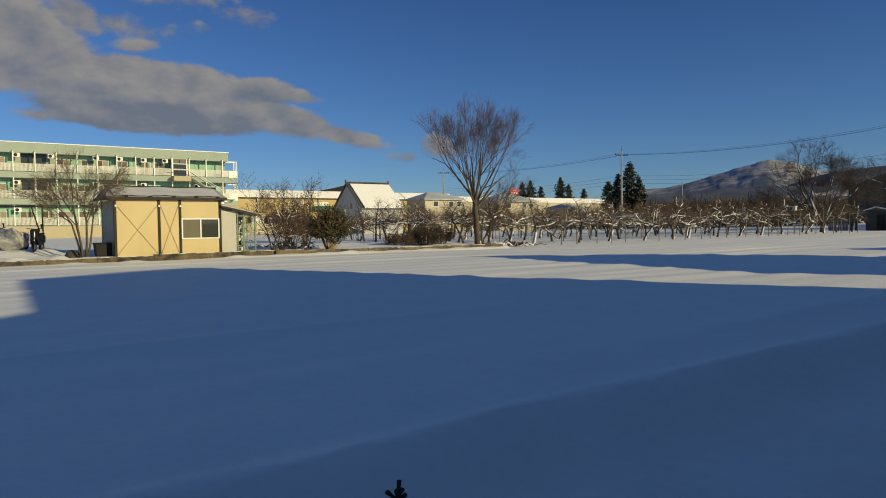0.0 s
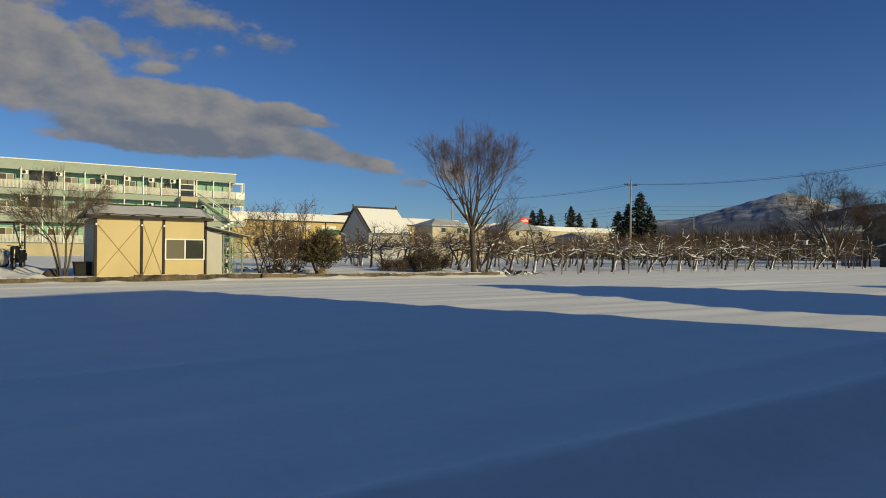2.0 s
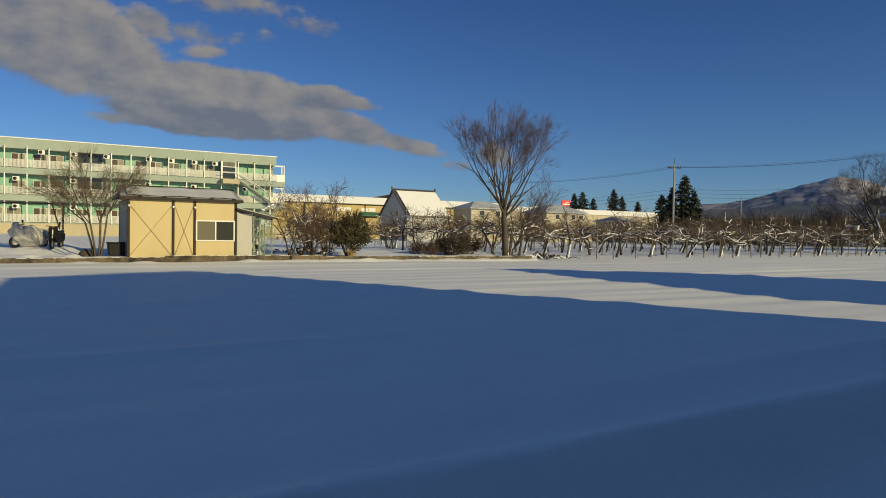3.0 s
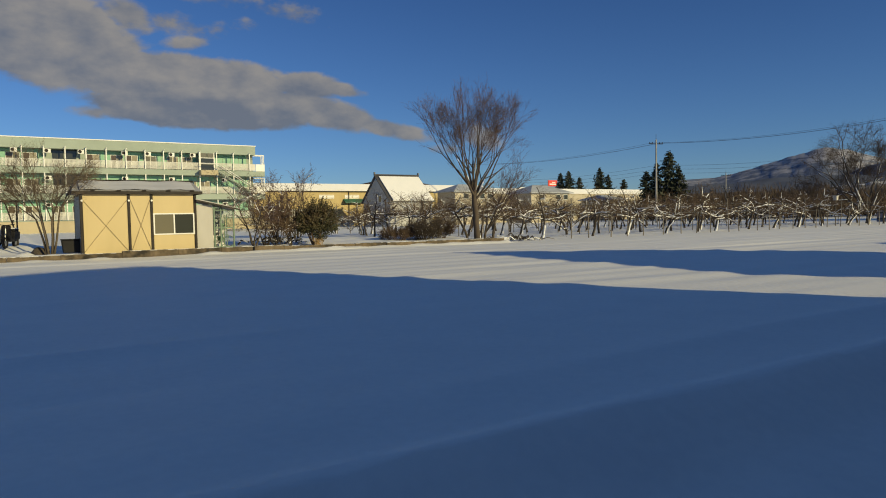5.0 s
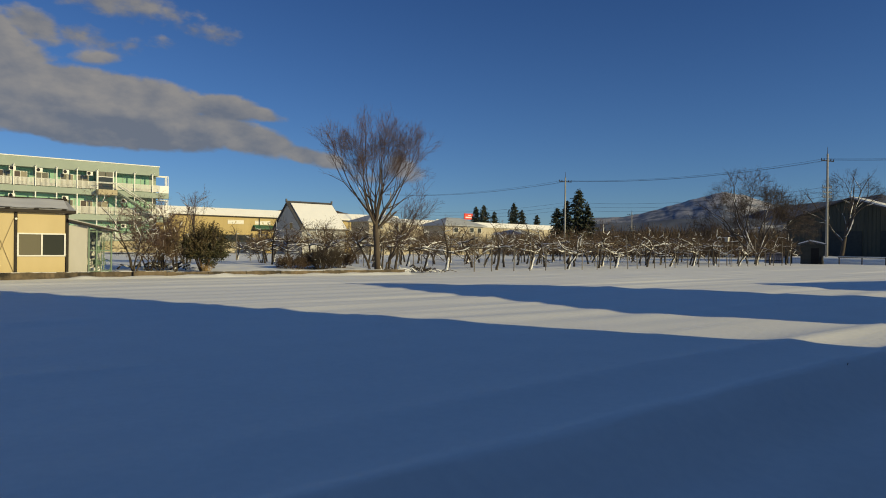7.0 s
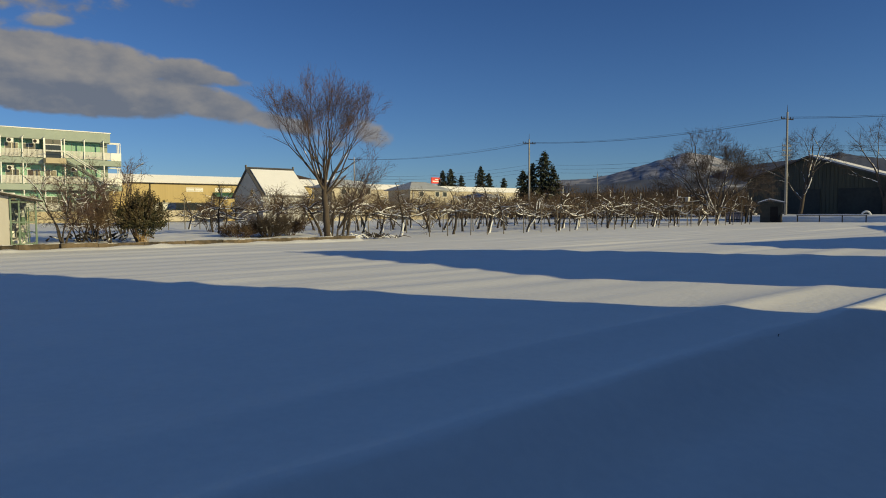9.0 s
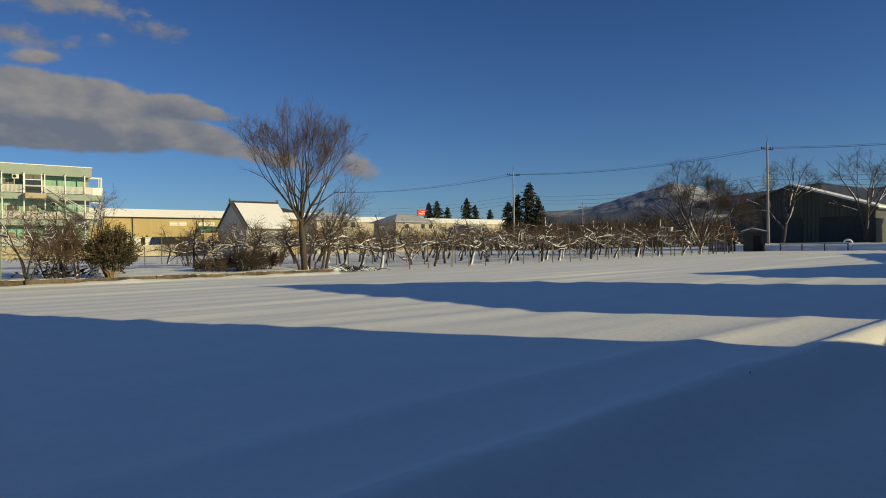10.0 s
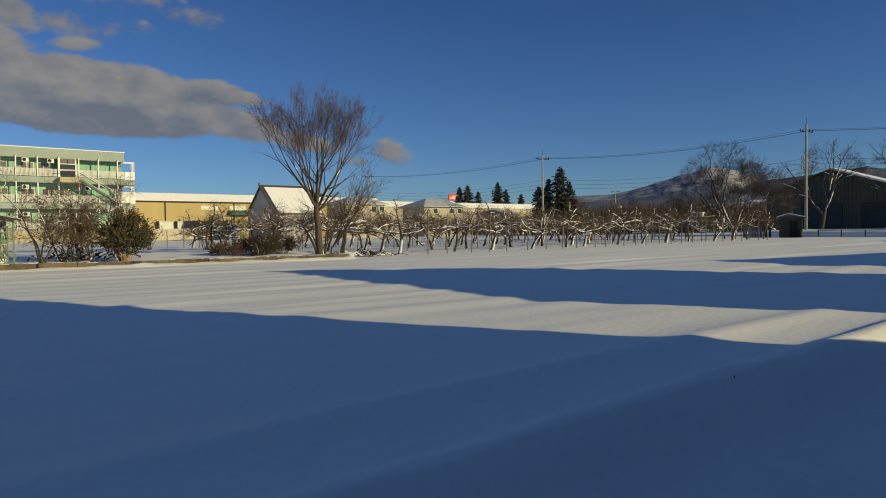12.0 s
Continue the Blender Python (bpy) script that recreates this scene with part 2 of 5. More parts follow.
WOODS = material("bare_brown_woods", (0.085, 0.056, 0.036), (0.05, 0.037, 0.027), 0.5, 0.9)
POST = material("grey_post", (0.20, 0.18, 0.15), (0.13, 0.11, 0.09), 6.0, 0.8, snow=0.1)
CONCRETE = material("pole_concrete", (0.36, 0.35, 0.33), (0.28, 0.27, 0.25), 4.0, 0.8)
CABLE = material("black_cable", (0.03, 0.035, 0.045), (0.04, 0.045, 0.055), 4.0, 0.6)
WARE = material("dark_green_sheet", (0.082, 0.083, 0.055), (0.048, 0.05, 0.036), 0.6, 0.6, stretch=(6, 6, 0.15))
PINK_BOARD = material("faded_board", (0.30, 0.26, 0.27), (0.22, 0.19, 0.20), 3.0, 0.85, stretch=(1, 1, 0.2))
HUT_WALL = material("dark_hut_board", (0.05, 0.055, 0.05), (0.03, 0.033, 0.03), 3.0, 0.8)
BLACK_PLASTIC = material("black_plastic", (0.012, 0.012, 0.014), (0.022, 0.022, 0.024), 5.0, 0.65)
NEIGHBOUR = material("neighbour_wall", (0.17, 0.175, 0.18), (0.12, 0.125, 0.13), 1.0, 0.85)
RAIL = material("off_white_railing", (0.60, 0.60, 0.56), (0.50, 0.50, 0.47), 1.5, 0.5)
# far woods with the blue of distance haze painted into their colour
FAR_FOREST = material("hazed_forest", (0.10, 0.12, 0.175), (0.05, 0.065, 0.105), 0.012, 0.95, stretch=(1, 1, 3))
PLANT = material("dry_plant", (0.03, 0.024, 0.018), (0.06, 0.045, 0.03), 20.0, 0.9)


for m_ in (DARK_STEEL, BLACK_PLASTIC):
    m_.node_tree.nodes["Principled BSDF"].inputs["Specular IOR Level"].default_value = 0.2


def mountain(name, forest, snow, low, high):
    """Far slopes: forest, haze-tinted if so given, with snow showing in streaks towards the summit."""
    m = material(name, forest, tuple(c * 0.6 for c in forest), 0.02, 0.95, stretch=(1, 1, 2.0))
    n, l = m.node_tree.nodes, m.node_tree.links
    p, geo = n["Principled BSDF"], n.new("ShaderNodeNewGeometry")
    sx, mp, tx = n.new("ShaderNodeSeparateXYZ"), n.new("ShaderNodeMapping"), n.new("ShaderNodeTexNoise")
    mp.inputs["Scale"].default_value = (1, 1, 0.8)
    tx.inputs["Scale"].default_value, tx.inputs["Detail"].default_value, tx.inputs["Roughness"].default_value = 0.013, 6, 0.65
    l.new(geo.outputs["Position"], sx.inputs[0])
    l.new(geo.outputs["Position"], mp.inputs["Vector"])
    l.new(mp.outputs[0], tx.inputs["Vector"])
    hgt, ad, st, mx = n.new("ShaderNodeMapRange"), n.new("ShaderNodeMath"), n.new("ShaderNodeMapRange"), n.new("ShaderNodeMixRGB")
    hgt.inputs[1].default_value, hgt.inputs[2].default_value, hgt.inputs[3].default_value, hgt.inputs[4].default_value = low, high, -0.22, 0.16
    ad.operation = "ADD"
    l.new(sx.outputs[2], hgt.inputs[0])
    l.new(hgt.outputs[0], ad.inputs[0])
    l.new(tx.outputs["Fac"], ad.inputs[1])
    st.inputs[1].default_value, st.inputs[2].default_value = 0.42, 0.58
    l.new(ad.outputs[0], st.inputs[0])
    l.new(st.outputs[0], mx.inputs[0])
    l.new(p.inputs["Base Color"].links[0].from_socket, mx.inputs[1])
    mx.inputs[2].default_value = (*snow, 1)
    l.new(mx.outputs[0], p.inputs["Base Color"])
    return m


# distance haze is put into these colours: forest paled to blue, snow greyed
MOUNT = mountain("hazed_snowy_mountain", (0.135, 0.17, 0.26), (0.38, 0.375, 0.42), 80, 300)
SLOPE = mountain("snowy_fields", (0.10, 0.08, 0.065), (0.66, 0.68, 0.72), 5, 75)


def glass(name, tint, rough=0.05):
    m = bpy.data.materials.new(name)
    m.use_nodes = True
    p = m.node_tree.nodes["Principled BSDF"]
    p.inputs["Base Color"].default_value = (*tint, 1)
    p.inputs["Roughness"].default_value = rough
    p.inputs["IOR"].default_value = 1.5
    return m


DARK_GLASS = glass("dark_window_glass", (0.045, 0.05, 0.045))
BROWN_GLASS = glass("dim_window_glass", (0.10, 0.075, 0.05), 0.12)
CURTAIN_GLASS = glass("pale_curtained_glass", (0.30, 0.27, 0.20), 0.15)
CLEAR_GLASS = glass("clear_glass", (0.85, 0.92, 0.88), 0.03)
CLEAR_GLASS.node_tree.nodes["Principled BSDF"].inputs["Transmission Weight"].default_value = 1.0
GREY_GLASS = glass("curtained_window_glass", (0.16, 0.15, 0.11), 0.1)


# ---- mesh tools ----
class Geo:
    """Collects vertices and faces of one mesh."""

    def __init__(self):
        self.v, self.f, self.m = [], [], []

    def box(self, x0, x1, y0, y1, z0, z1, m=0):
        i = len(self.v)
        self.v += [(x, y, z) for z in (z0, z1) for y in (y0, y1) for x in (x0, x1)]
        self.f += [(i, i + 2, i + 3, i + 1), (i + 4, i + 5, i + 7, i + 6), (i, i + 1, i + 5, i + 4),
                   (i + 2, i + 6, i + 7, i + 3), (i, i + 4, i + 6, i + 2), (i + 1, i + 3, i + 7, i + 5)]
        self.m += [m] * 6
        return self

    def prism(self, profile, axis, a, b, m=0):
        """A closed profile of (p, z) swept along x or y from a to b."""
        i, n = len(self.v), len(profile)
        for w in (a, b):
            self.v += [(w, p, z) if axis == "x" else (p, w, z) for p, z in profile]
        self.f += [tuple(range(i + n - 1, i - 1, -1)), tuple(range(i + n, i + 2 * n))]
        self.f += [(i + k, i + (k + 1) % n, i + n + (k + 1) % n, i + n + k) for k in range(n)]
        self.m += [m] * (n + 2)
        return self

    def tube(self, pts, radii, sides=4, m=0, cap=True):
        i = len(self.v)
        prev = None
        for k, (p, r) in enumerate(zip(pts, radii)):
            p = Vector(p)
            d = Vector(pts[min(k + 1, len(pts) - 1)]) - Vector(pts[max(k - 1, 0)])
            d = d.normalized() if d.length > 1e-9 else Vector((0, 0, 1))
            ref = prev or (Vector((1, 0, 0)) if abs(d.x) < 0.8 else Vector((0, 1, 0)))
            e1 = (ref - d * ref.dot(d)).normalized()
            prev = e1
            e2 = d.cross(e1)
            for s in range(sides):
                a = 2 * math.pi * s / sides
                self.v.append(tuple(p + (e1 * math.cos(a) + e2 * math.sin(a)) * r))
        for k in range(len(pts) - 1):
            for s in range(sides):
                a, b = i + k * sides + s, i + k * sides + (s + 1) % sides
                self.f.append((a, b, b + sides, a + sides))
                self.m.append(m)
        if cap:
            self.f += [tuple(range(i + sides - 1, i - 1, -1)), tuple(range(len(self.v) - sides, len(self.v)))]
            self.m += [m, m]
        return self

    def quad(self, a, b, c, d, m=0):
        i = len(self.v)
        self.v += [tuple(a), tuple(b), tuple(c), tuple(d)]
        self.f.append((i, i + 1, i + 2, i + 3))
        self.m.append(m)
        return self

    def mesh(self, name, mats, smooth=False, bevel=0.0):
        me = bpy.data.meshes.new(name)
        me.from_pydata(self.v, [], self.f)
        for mt in (mats if isinstance(mats, (list, tuple)) else [mats]):
            me.materials.append(mt)
        if len(set(self.m)) > 1:
            me.polygons.foreach_set("material_index", self.m)
        bm = bmesh.new()
        bm.from_mesh(me)
        if bevel:
            bmesh.ops.bevel(bm, geom=bm.edges[:], offset=bevel, segments=1, affect="EDGES")
        bmesh.ops.recalc_face_normals(bm, faces=bm.faces[:])
        bm.to_mesh(me)
        bm.free()
        if smooth:
            me.polygons.foreach_set("use_smooth", [True] * len(me.polygons))
        me.update()
        return me


def part(name, geo, mats, parent, label="", smooth=False, bevel=0.0):
    """One mesh object under a thing or under a part."""
    ob = new(name, geo if isinstance(geo, bpy.types.Mesh) else geo.mesh(name, mats, smooth, bevel))
    ob.parent = parent
    return tagged(ob, label) if label else ob


def thing(name, label, category, x=0, y=0, z=0, rz=0, group="", kind=""):
    ob = new(name)
    ob.matrix_world = pose(x, y, z, 0, 0, rz)
    ob.empty_display_size = 0.2
    return tagged(ob, label, category, group, kind)


def solid(name, geo, mats, label, category, kind="", group="", smooth=False, bevel=0.0, at=None):
    ob = new(name, geo.mesh(name, mats, smooth, bevel))
    if at is not None:
        ob.matrix_world = at
    return tagged(ob, label, category, group, kind)


# ---- ground ----
def fbm(x, y, s, seed=0.0):
    return noise.fractal(Vector((x * s + seed, y * s - seed, seed * 0.37)), 0.6, 2.0, 4)


def kerb_y(x):
    return -0.55 if x < 6 else -0.55 - (x - 6) * 0.085


def step(a, b, t):
    t = min(1.0, max(0.0, (t - a) / (b - a)))
    return t * t * (3 - 2 * t)


def ground_z(x, y):
    d = math.hypot(x - 5, y + 10)
    near = 1.0 - step(60, 160, d)
    z = 0.0
    # bank between the field and the lane that the camera follows
    z -= 0.27 * (1 - step(-28.75, -28.08, y)) + 0.17 * (1 - step(-30.4, -28.6, y))
    z += 0.11 * math.exp(-((y + 28.0) / 0.16) ** 2) * (1 + 0.5 * noise.noise(Vector((x * 0.6, 3, 0))))
    # garden behind the kerb
    ky = kerb_y(x)
    if x < 21.0:
        behind = step(ky + 0.12, ky + 0.42, y) * (1 - step(20.0, 20.6, x))
        z += behind * (0.22 + 0.12 * step(1, 6, y - ky) + 0.06 * fbm(x, y, 0.5, 7))
        if x < -1:
            z += 0.2 * step(2.0, 4.5, y) * step(1, 2, -x)
    else:
        z += 0.02 * step(ky, ky + 4, y)
    # snow lip heaped against the kerb
    if x < 20.5 and abs(y - ky + 0.25) < 0.6:
        z += (0.03 + 0.10 * step(2.0, 7.0, x) + 0.14 * max(0.0, noise.noise(Vector((x * 0.9, 5.0, 0))))) * math.exp(-((y - ky + 0.22) / 0.14) ** 2)
    # drifts: long low ripples along the rows of the field
    if near > 0:
        r = noise.noise(Vector((x * 0.05, y * 0.9, 1.3))) * 0.032 + noise.noise(Vector((x * 0.25, y * 0.5, 8.1))) * 0.02
        if -28 < y < ky:
            r += 0.0095 * math.sin(y * 2 * math.pi / 1.35 + noise.noise(Vector((x * 0.1, y * 0.1, 0))) * 3)
            # old furrows under the snow, here and there a sharper ridge
            row = round(y / 1.9)
            off = y - row * 1.9 - 0.25 * noise.noise(Vector((x * 0.07, row * 3.1, 4.0)))
            r += 0.09 * max(0.0, noise.noise(Vector((x * 0.06, row * 7.7, 2.0))) + 0.12) * math.exp(-(off / 0.2) ** 2)
        elif y < -28:
            r += 0.05 * noise.noise(Vector((x * 1.1, y * 1.4, 2.0))) + 0.03 * noise.noise(Vector((x * 3.1, y * 3.4, 2.0)))
        z += r * near
    # the land rises gently towards the mountain foot
    z += max(0.0, d - 250) * 0.012
    return z


def axis_steps(lo, hi, fine_lo, fine_hi, h):
    out = list(np.arange(fine_lo, fine_hi + 1e-6, h))
    s, p = h, fine_hi
    while p < hi:
        s *= 1.16
        p += s
        out.append(p)
    s, p = h, fine_lo
    while p > lo:
        s *= 1.16
        p -= s
        out.insert(0, p)
    return out


gx, gy = axis_steps(-3500, 4200, -12, 34, 0.26), axis_steps(-2500, 4200, -32, 8, 0.17)
gv = [(x, y, ground_z(x, y)) for y in gy for x in gx]
nx = len(gx)
gf = [(j * nx + i, j * nx + i + 1, (j + 1) * nx + i + 1, (j + 1) * nx + i) for j in range(len(gy) - 1) for i in range(nx - 1)]
gme = bpy.data.meshes.new("ground")
gme.from_pydata(gv, [], gf)
gme.materials.append(SNOW)
gme.polygons.foreach_set("use_smooth", [True] * len(gme.polygons))
tagged(new("ground", gme), "smooth white snow covering the field, garden and orchard floor", "snow field", kind="structure")

# ---- houses behind the camera, whose shadows lie on the field ----
def neighbour(profile, u, depth, label, base=-0.6):
    """A house seen by its shadow alone: a profile of (across, height) square to the sun, u metres sunward, swept away from the field."""
    top = [(v, h) for v, h in profile]
    g = Geo()
    n = len(top)
    for w in (u, u + depth):
        for v, h in [(top[0][0], base)] + top + [(top[-1][0], base)]:
            p = S * w + V * v
            g.v.append((p.x, p.y, h))
    n += 2
    g.f = [tuple(range(n - 1, -1, -1)), tuple(range(n, 2 * n))] + [(k, (k + 1) % n, n + (k + 1) % n, n + k) for k in range(n)]
    g.m = [0 if k < 3 or k == n + 1 else 1 for k in range(n + 2)]
    return solid("neighbour_house", g, [NEIGHBOUR, SNOWY_TILE], label, "house")


def rise(u_edge, u):
    return (u - u_edge) * TAN


# plain unseen wall added along the lane's far side to darken the bank
solid("blocker_wall_south", Geo().box(-40, 8, -36.0, -35.8, -0.6, 3.7).box(8.003, 60, -36.0, -35.8, -0.6, 1.5), NEIGHBOUR, "plain grey unseen wall along the lane, added to block light", "wall", kind="structure")

UA, UB, UC = 37.0, 41.0, 49.0
neighbour([(-46, rise(16.5, UA)), (-12.0, rise(14.9, UA)), (-11.3, rise(14.6, UA)), (-7.3, rise(6.5, UA)), (-1.45, rise(6.6, UA)), (-1.44, rise(29.5, UA)), (-0.8, rise(30.2, UA)), (-0.4, rise(30.8, UA)), (3.3, rise(31.0, UA))], UA, 9,
          "two-storey rendered house across the lane")
neighbour([(2.3, rise(25.0, UB)), (8.8, rise(12.4, UB)), (12.6, rise(20.2, UB))], UB, 10, "gabled rendered house across the lane")
neighbour([(16.9, rise(30, UC)), (19.3, rise(26.6, UC)), (32.5, rise(36, UC)), (60, rise(37, UC))], UC, 10, "long low house across the lane")

# ---- kerb ----
kerb = thing("kerb", "weathered brown kerb of old blocks with snow on top", "kerb", kind="structure")
rk = random.Random(4)
kx, kn = -15.0, 0
while kx < 20.3:
    w = rk.uniform(1.3, 2.3)
    if kx + w > 20.3:
        w = 20.35 - kx
    if w < 0.2:
        break
    h = (0.24 if kx < 1.2 else 0.31) + rk.uniform(-0.012, 0.012)
    if kx > 7:
        h -= 0.04
    g = Geo().box(0.003, w - 0.003, -0.11, 0.11, -0.12, h)
    b = part("kerb_block", g, KERB, kerb, bevel=0.012)
    b.matrix_basis = pose(kx, kerb_y(kx + w / 2) + rk.uniform(-0.012, 0.012), 0, rk.uniform(-1, 1), 0, -4.9 if kx > 6 else 0)
    kx += w

# ---- prefab shed ----
shed = thing("prefab_shed", "cream prefab shed with dark frame and snowy grey roof", "shed")
ZB, ZT = 0.20, 2.69
part("floor_frame", Geo().box(-0.05, 4.55, 0.0, 2.7, 0.05, ZB), DARK_STEEL, shed)
part("front_panel", Geo().box(0.07, 1.75, 0.02, 0.06, ZB, ZT), SHED_PANEL, shed)
part("front_panel", Geo().box(1.85, 2.65, 0.02, 0.06, ZB, ZT), SHED_PANEL, shed)
part("front_panel", Geo().box(2.75, 4.43, 0.02, 0.06, ZB, 0.96), SHED_PANEL, shed)
part("front_panel", Geo().box(2.75, 4.43, 0.02, 0.06, 1.84, ZT), SHED_PANEL, shed)
part("front_panel", Geo().box(2.735, 2.775, 0.02, 0.06, 0.96, 1.84), SHED_PANEL, shed)
for x in (0, 1.8, 2.7, 4.5):
    part("post", Geo().box(x - 0.05, x + 0.05, -0.03, 0.07, ZB, ZT), DARK_STEEL, shed, bevel=0.008)
for x0, x1 in ((0.06, 1.74), (1.86, 2.64)):
    for a, b in ((x0, x1), (x1, x0)):
        part("cross_brace", Geo().tube([(a, -0.005, 0.28), (b, -0.005, 2.46)], [0.007, 0.007], 5), WIRE_ROD, shed)
for x in (0.03, 1.8, 2.7):
    part("brace_bracket", Geo().tube([(x, -0.07, 2.42), (x, -0.02, 2.42)], [0.045, 0.03], 8), WHITE, shed, "small white bracket")
side = Geo()
side.box(-0.02, 0.02, 0.07, 2.68, ZB, ZT)
side_wall = part("side_wall", side, GREY_STEEL, shed, "ribbed grey side wall")
rib_me = Geo().box(-0.05, -0.021, 0, 0.05, ZB, ZT).mesh("rib", GREY_STEEL)
for k in range(27):
    rib = new("rib", rib_me)
    rib.parent = side_wall
    rib.matrix_basis = Matrix.Translation((0, 0.1 + k * 0.095, 0))
part("side_wall", Geo().box(4.48, 4.52, 0.07, 2.68, ZB, ZT), SHED_PANEL, shed)
part("back_wall", Geo().box(0.0, 4.5, 2.66, 2.7, ZB, ZT), SHED_PANEL, shed)
part("back_post", Geo().box(-0.06, 0.04, 2.62, 2.72, ZB, ZT), DARK_STEEL, shed)
# roof with hipped ends, eaves fascia and ribs
rf = Geo()
E0, E1, F0, F1, ZE, ZR = -0.33, 4.78, -0.17, 2.87, 2.755, 3.24
rf.v = [(E0, F0, ZE), (E1, F0, ZE), (E1, F1, ZE), (E0, F1, ZE), (-0.10, 1.35, ZR), (4.72, 1.35, ZR)]
rf.v += [(x, y, z + 0.05) for x, y, z in rf.v]
rf.f = [(6, 7, 11, 10), (7, 8, 11), (8, 9, 10, 11), (9, 6, 10), (0, 1, 2, 3), (0, 1, 7, 6), (1, 2, 8, 7), (2, 3, 9, 8), (3, 0, 6, 9)]
rf.m = [0] * 9
roof = part("roof", rf, SHED_ROOF, shed, "grey sheet roof dusted with snow")
part("fascia", Geo().box(E0, E1, F0 - 0.02, F0, ZE - 0.065, ZE + 0.06), DARK_STEEL, roof)
for x in (E0 - 0.02, E1):
    part("verge_board", Geo().box(x, x + 0.02, F0, F1, ZE - 0.065, ZE + 0.06), DARK_STEEL, roof)
part("ridge_cap", Geo().tube([(-0.12, 1.35, ZR + 0.09), (4.74, 1.35, ZR + 0.09)], [0.05, 0.05], 6), DARK_STEEL, roof)
for k in range(5):
    x = 0.35 + k * 0.98
    t = Geo().tube([(x, F0 - 0.03, ZE + 0.07), (x + 0.16, F0 - 0.035, ZE + 0.075)], [0.035, 0.03], 6)
    part("gutter_bracket", t, DARK_STEEL, roof)
# snow slab on the front slope, with a scalloped lower edge
sl = Geo()
for j in range(2):
    for i in range(45):
        f = i / 44
        if j == 0:
            x, y, z = E0 + 0.30 + f * (E1 - E0 - 0.55), F0 + 0.06 + 0.05 * math.sin(f * 31) ** 2, ZE + 0.10
            z += (y - F0) / (1.35 - F0) * (ZR - ZE)
        else:
            x, y, z = 0.0 + f * 4.6, 1.28, ZR + 0.08
        sl.v.append((x, y, z + 0.015 * math.sin(f * 17)))
sl.f = [(i, i + 1, 46 + i, 45 + i) for i in range(44)]
sl.m = [0] * 44
part("snow_cover", sl, FROST, roof, "thin grey snow on the roof", smooth=True)
# sliding window
win = part("window", Geo().box(2.745, 4.445, -0.03, 0.03, 0.93, 0.985).box(2.745, 4.445, -0.03, 0.03, 1.815, 1.87)
           .box(2.745, 2.80, -0.03, 0.03, 0.985, 1.815).box(4.39, 4.445, -0.03, 0.03, 0.985, 1.815), WHITE, shed, "white sliding window")
part("mullion", Geo().box(3.57, 3.625, -0.02, 0.03, 0.985, 1.815), WHITE, win)
part("pane", Geo().box(2.80, 3.57, 0.012, 0.018, 0.985, 1.815), GREY_GLASS, win)
part("pane", Geo().box(3.625, 4.39, 0.016, 0.022, 0.985, 1.815), DARK_GLASS, win)

# ---- lean-to beside the shed ----
lean = thing("lean_to", "pale board and green-framed lean-to porch beside the shed", "porch")
part("board_wall", Geo().box(4.58, 5.28, 0.1, 0.14, 0.2, 2.22), PALE_BOARD, lean, "pale grey board")
part("roof", Geo().prism([(4.52, 2.44), (6.42, 2.02), (6.42, 2.07), (4.52, 2.50)], "y", -0.15, 1.9), SHED_ROOF, lean)
part("fascia", Geo().prism([(4.52, 2.38), (6.42, 1.96), (6.42, 2.03), (4.52, 2.45)], "y", -0.19, -0.155), DARK_STEEL, lean)
for x in (5.33, 5.62, 6.2):
    part("post", Geo().box(x - 0.03, x + 0.03, 0.05, 0.11, 0.2, 2.35 - (x - 4.5) * 0.2), GREEN_FRAME, lean)
for z in (0.28, 1.15, 1.95):
    part("rail", Geo().box(5.36, 6.2, 0.06, 0.10, z, z + 0.05), GREEN_FRAME, lean)
part("back_wall", Geo().box(4.58, 6.2, 1.75, 1.79, 0.2, 2.1), GREY_STEEL, lean)
part("pane", Geo().box(5.36, 6.17, 0.078, 0.084, 1.2, 1.95), CLEAR_GLASS, lean)
rj = random.Random(9)
for k in range(9):
    x, y = rj.uniform(5.45, 6.1), rj.uniform(0.3, 1.4)
    jar = tagged(new("stored_box", Geo().box(-0.13, 0.13, -0.1, 0.1, 0, rj.uniform(0.15, 0.4)).mesh("stored_box", rj.choice([WHITE, GREEN_FRAME, GREY_STEEL, PALE_BOARD]), bevel=0.01)),
                 "small box stored in the lean-to", "box", "boxes in the lean-to")
    jar.matrix_world = pose(x, y, ground_z(x, y) + (0.0), 0, 0, rj.uniform(0, 90))
rack = thing("storage_rack", "green metal rack with shelves inside the lean-to", "rack", 5.75, 1.15, ground_z(5.75, 1.15))
for x in (-0.36, 0.36):
    for y in (-0.2, 0.2):
        part("upright", Geo().box(x - 0.02, x + 0.02, y - 0.02, y + 0.02, -0.05, 1.6), GREEN_FRAME, rack)
for z in (0.35, 0.85, 1.35):
    part("shelf", Geo().box(-0.38, 0.38, -0.22, 0.22, z, z + 0.025), GREY_STEEL, rack)
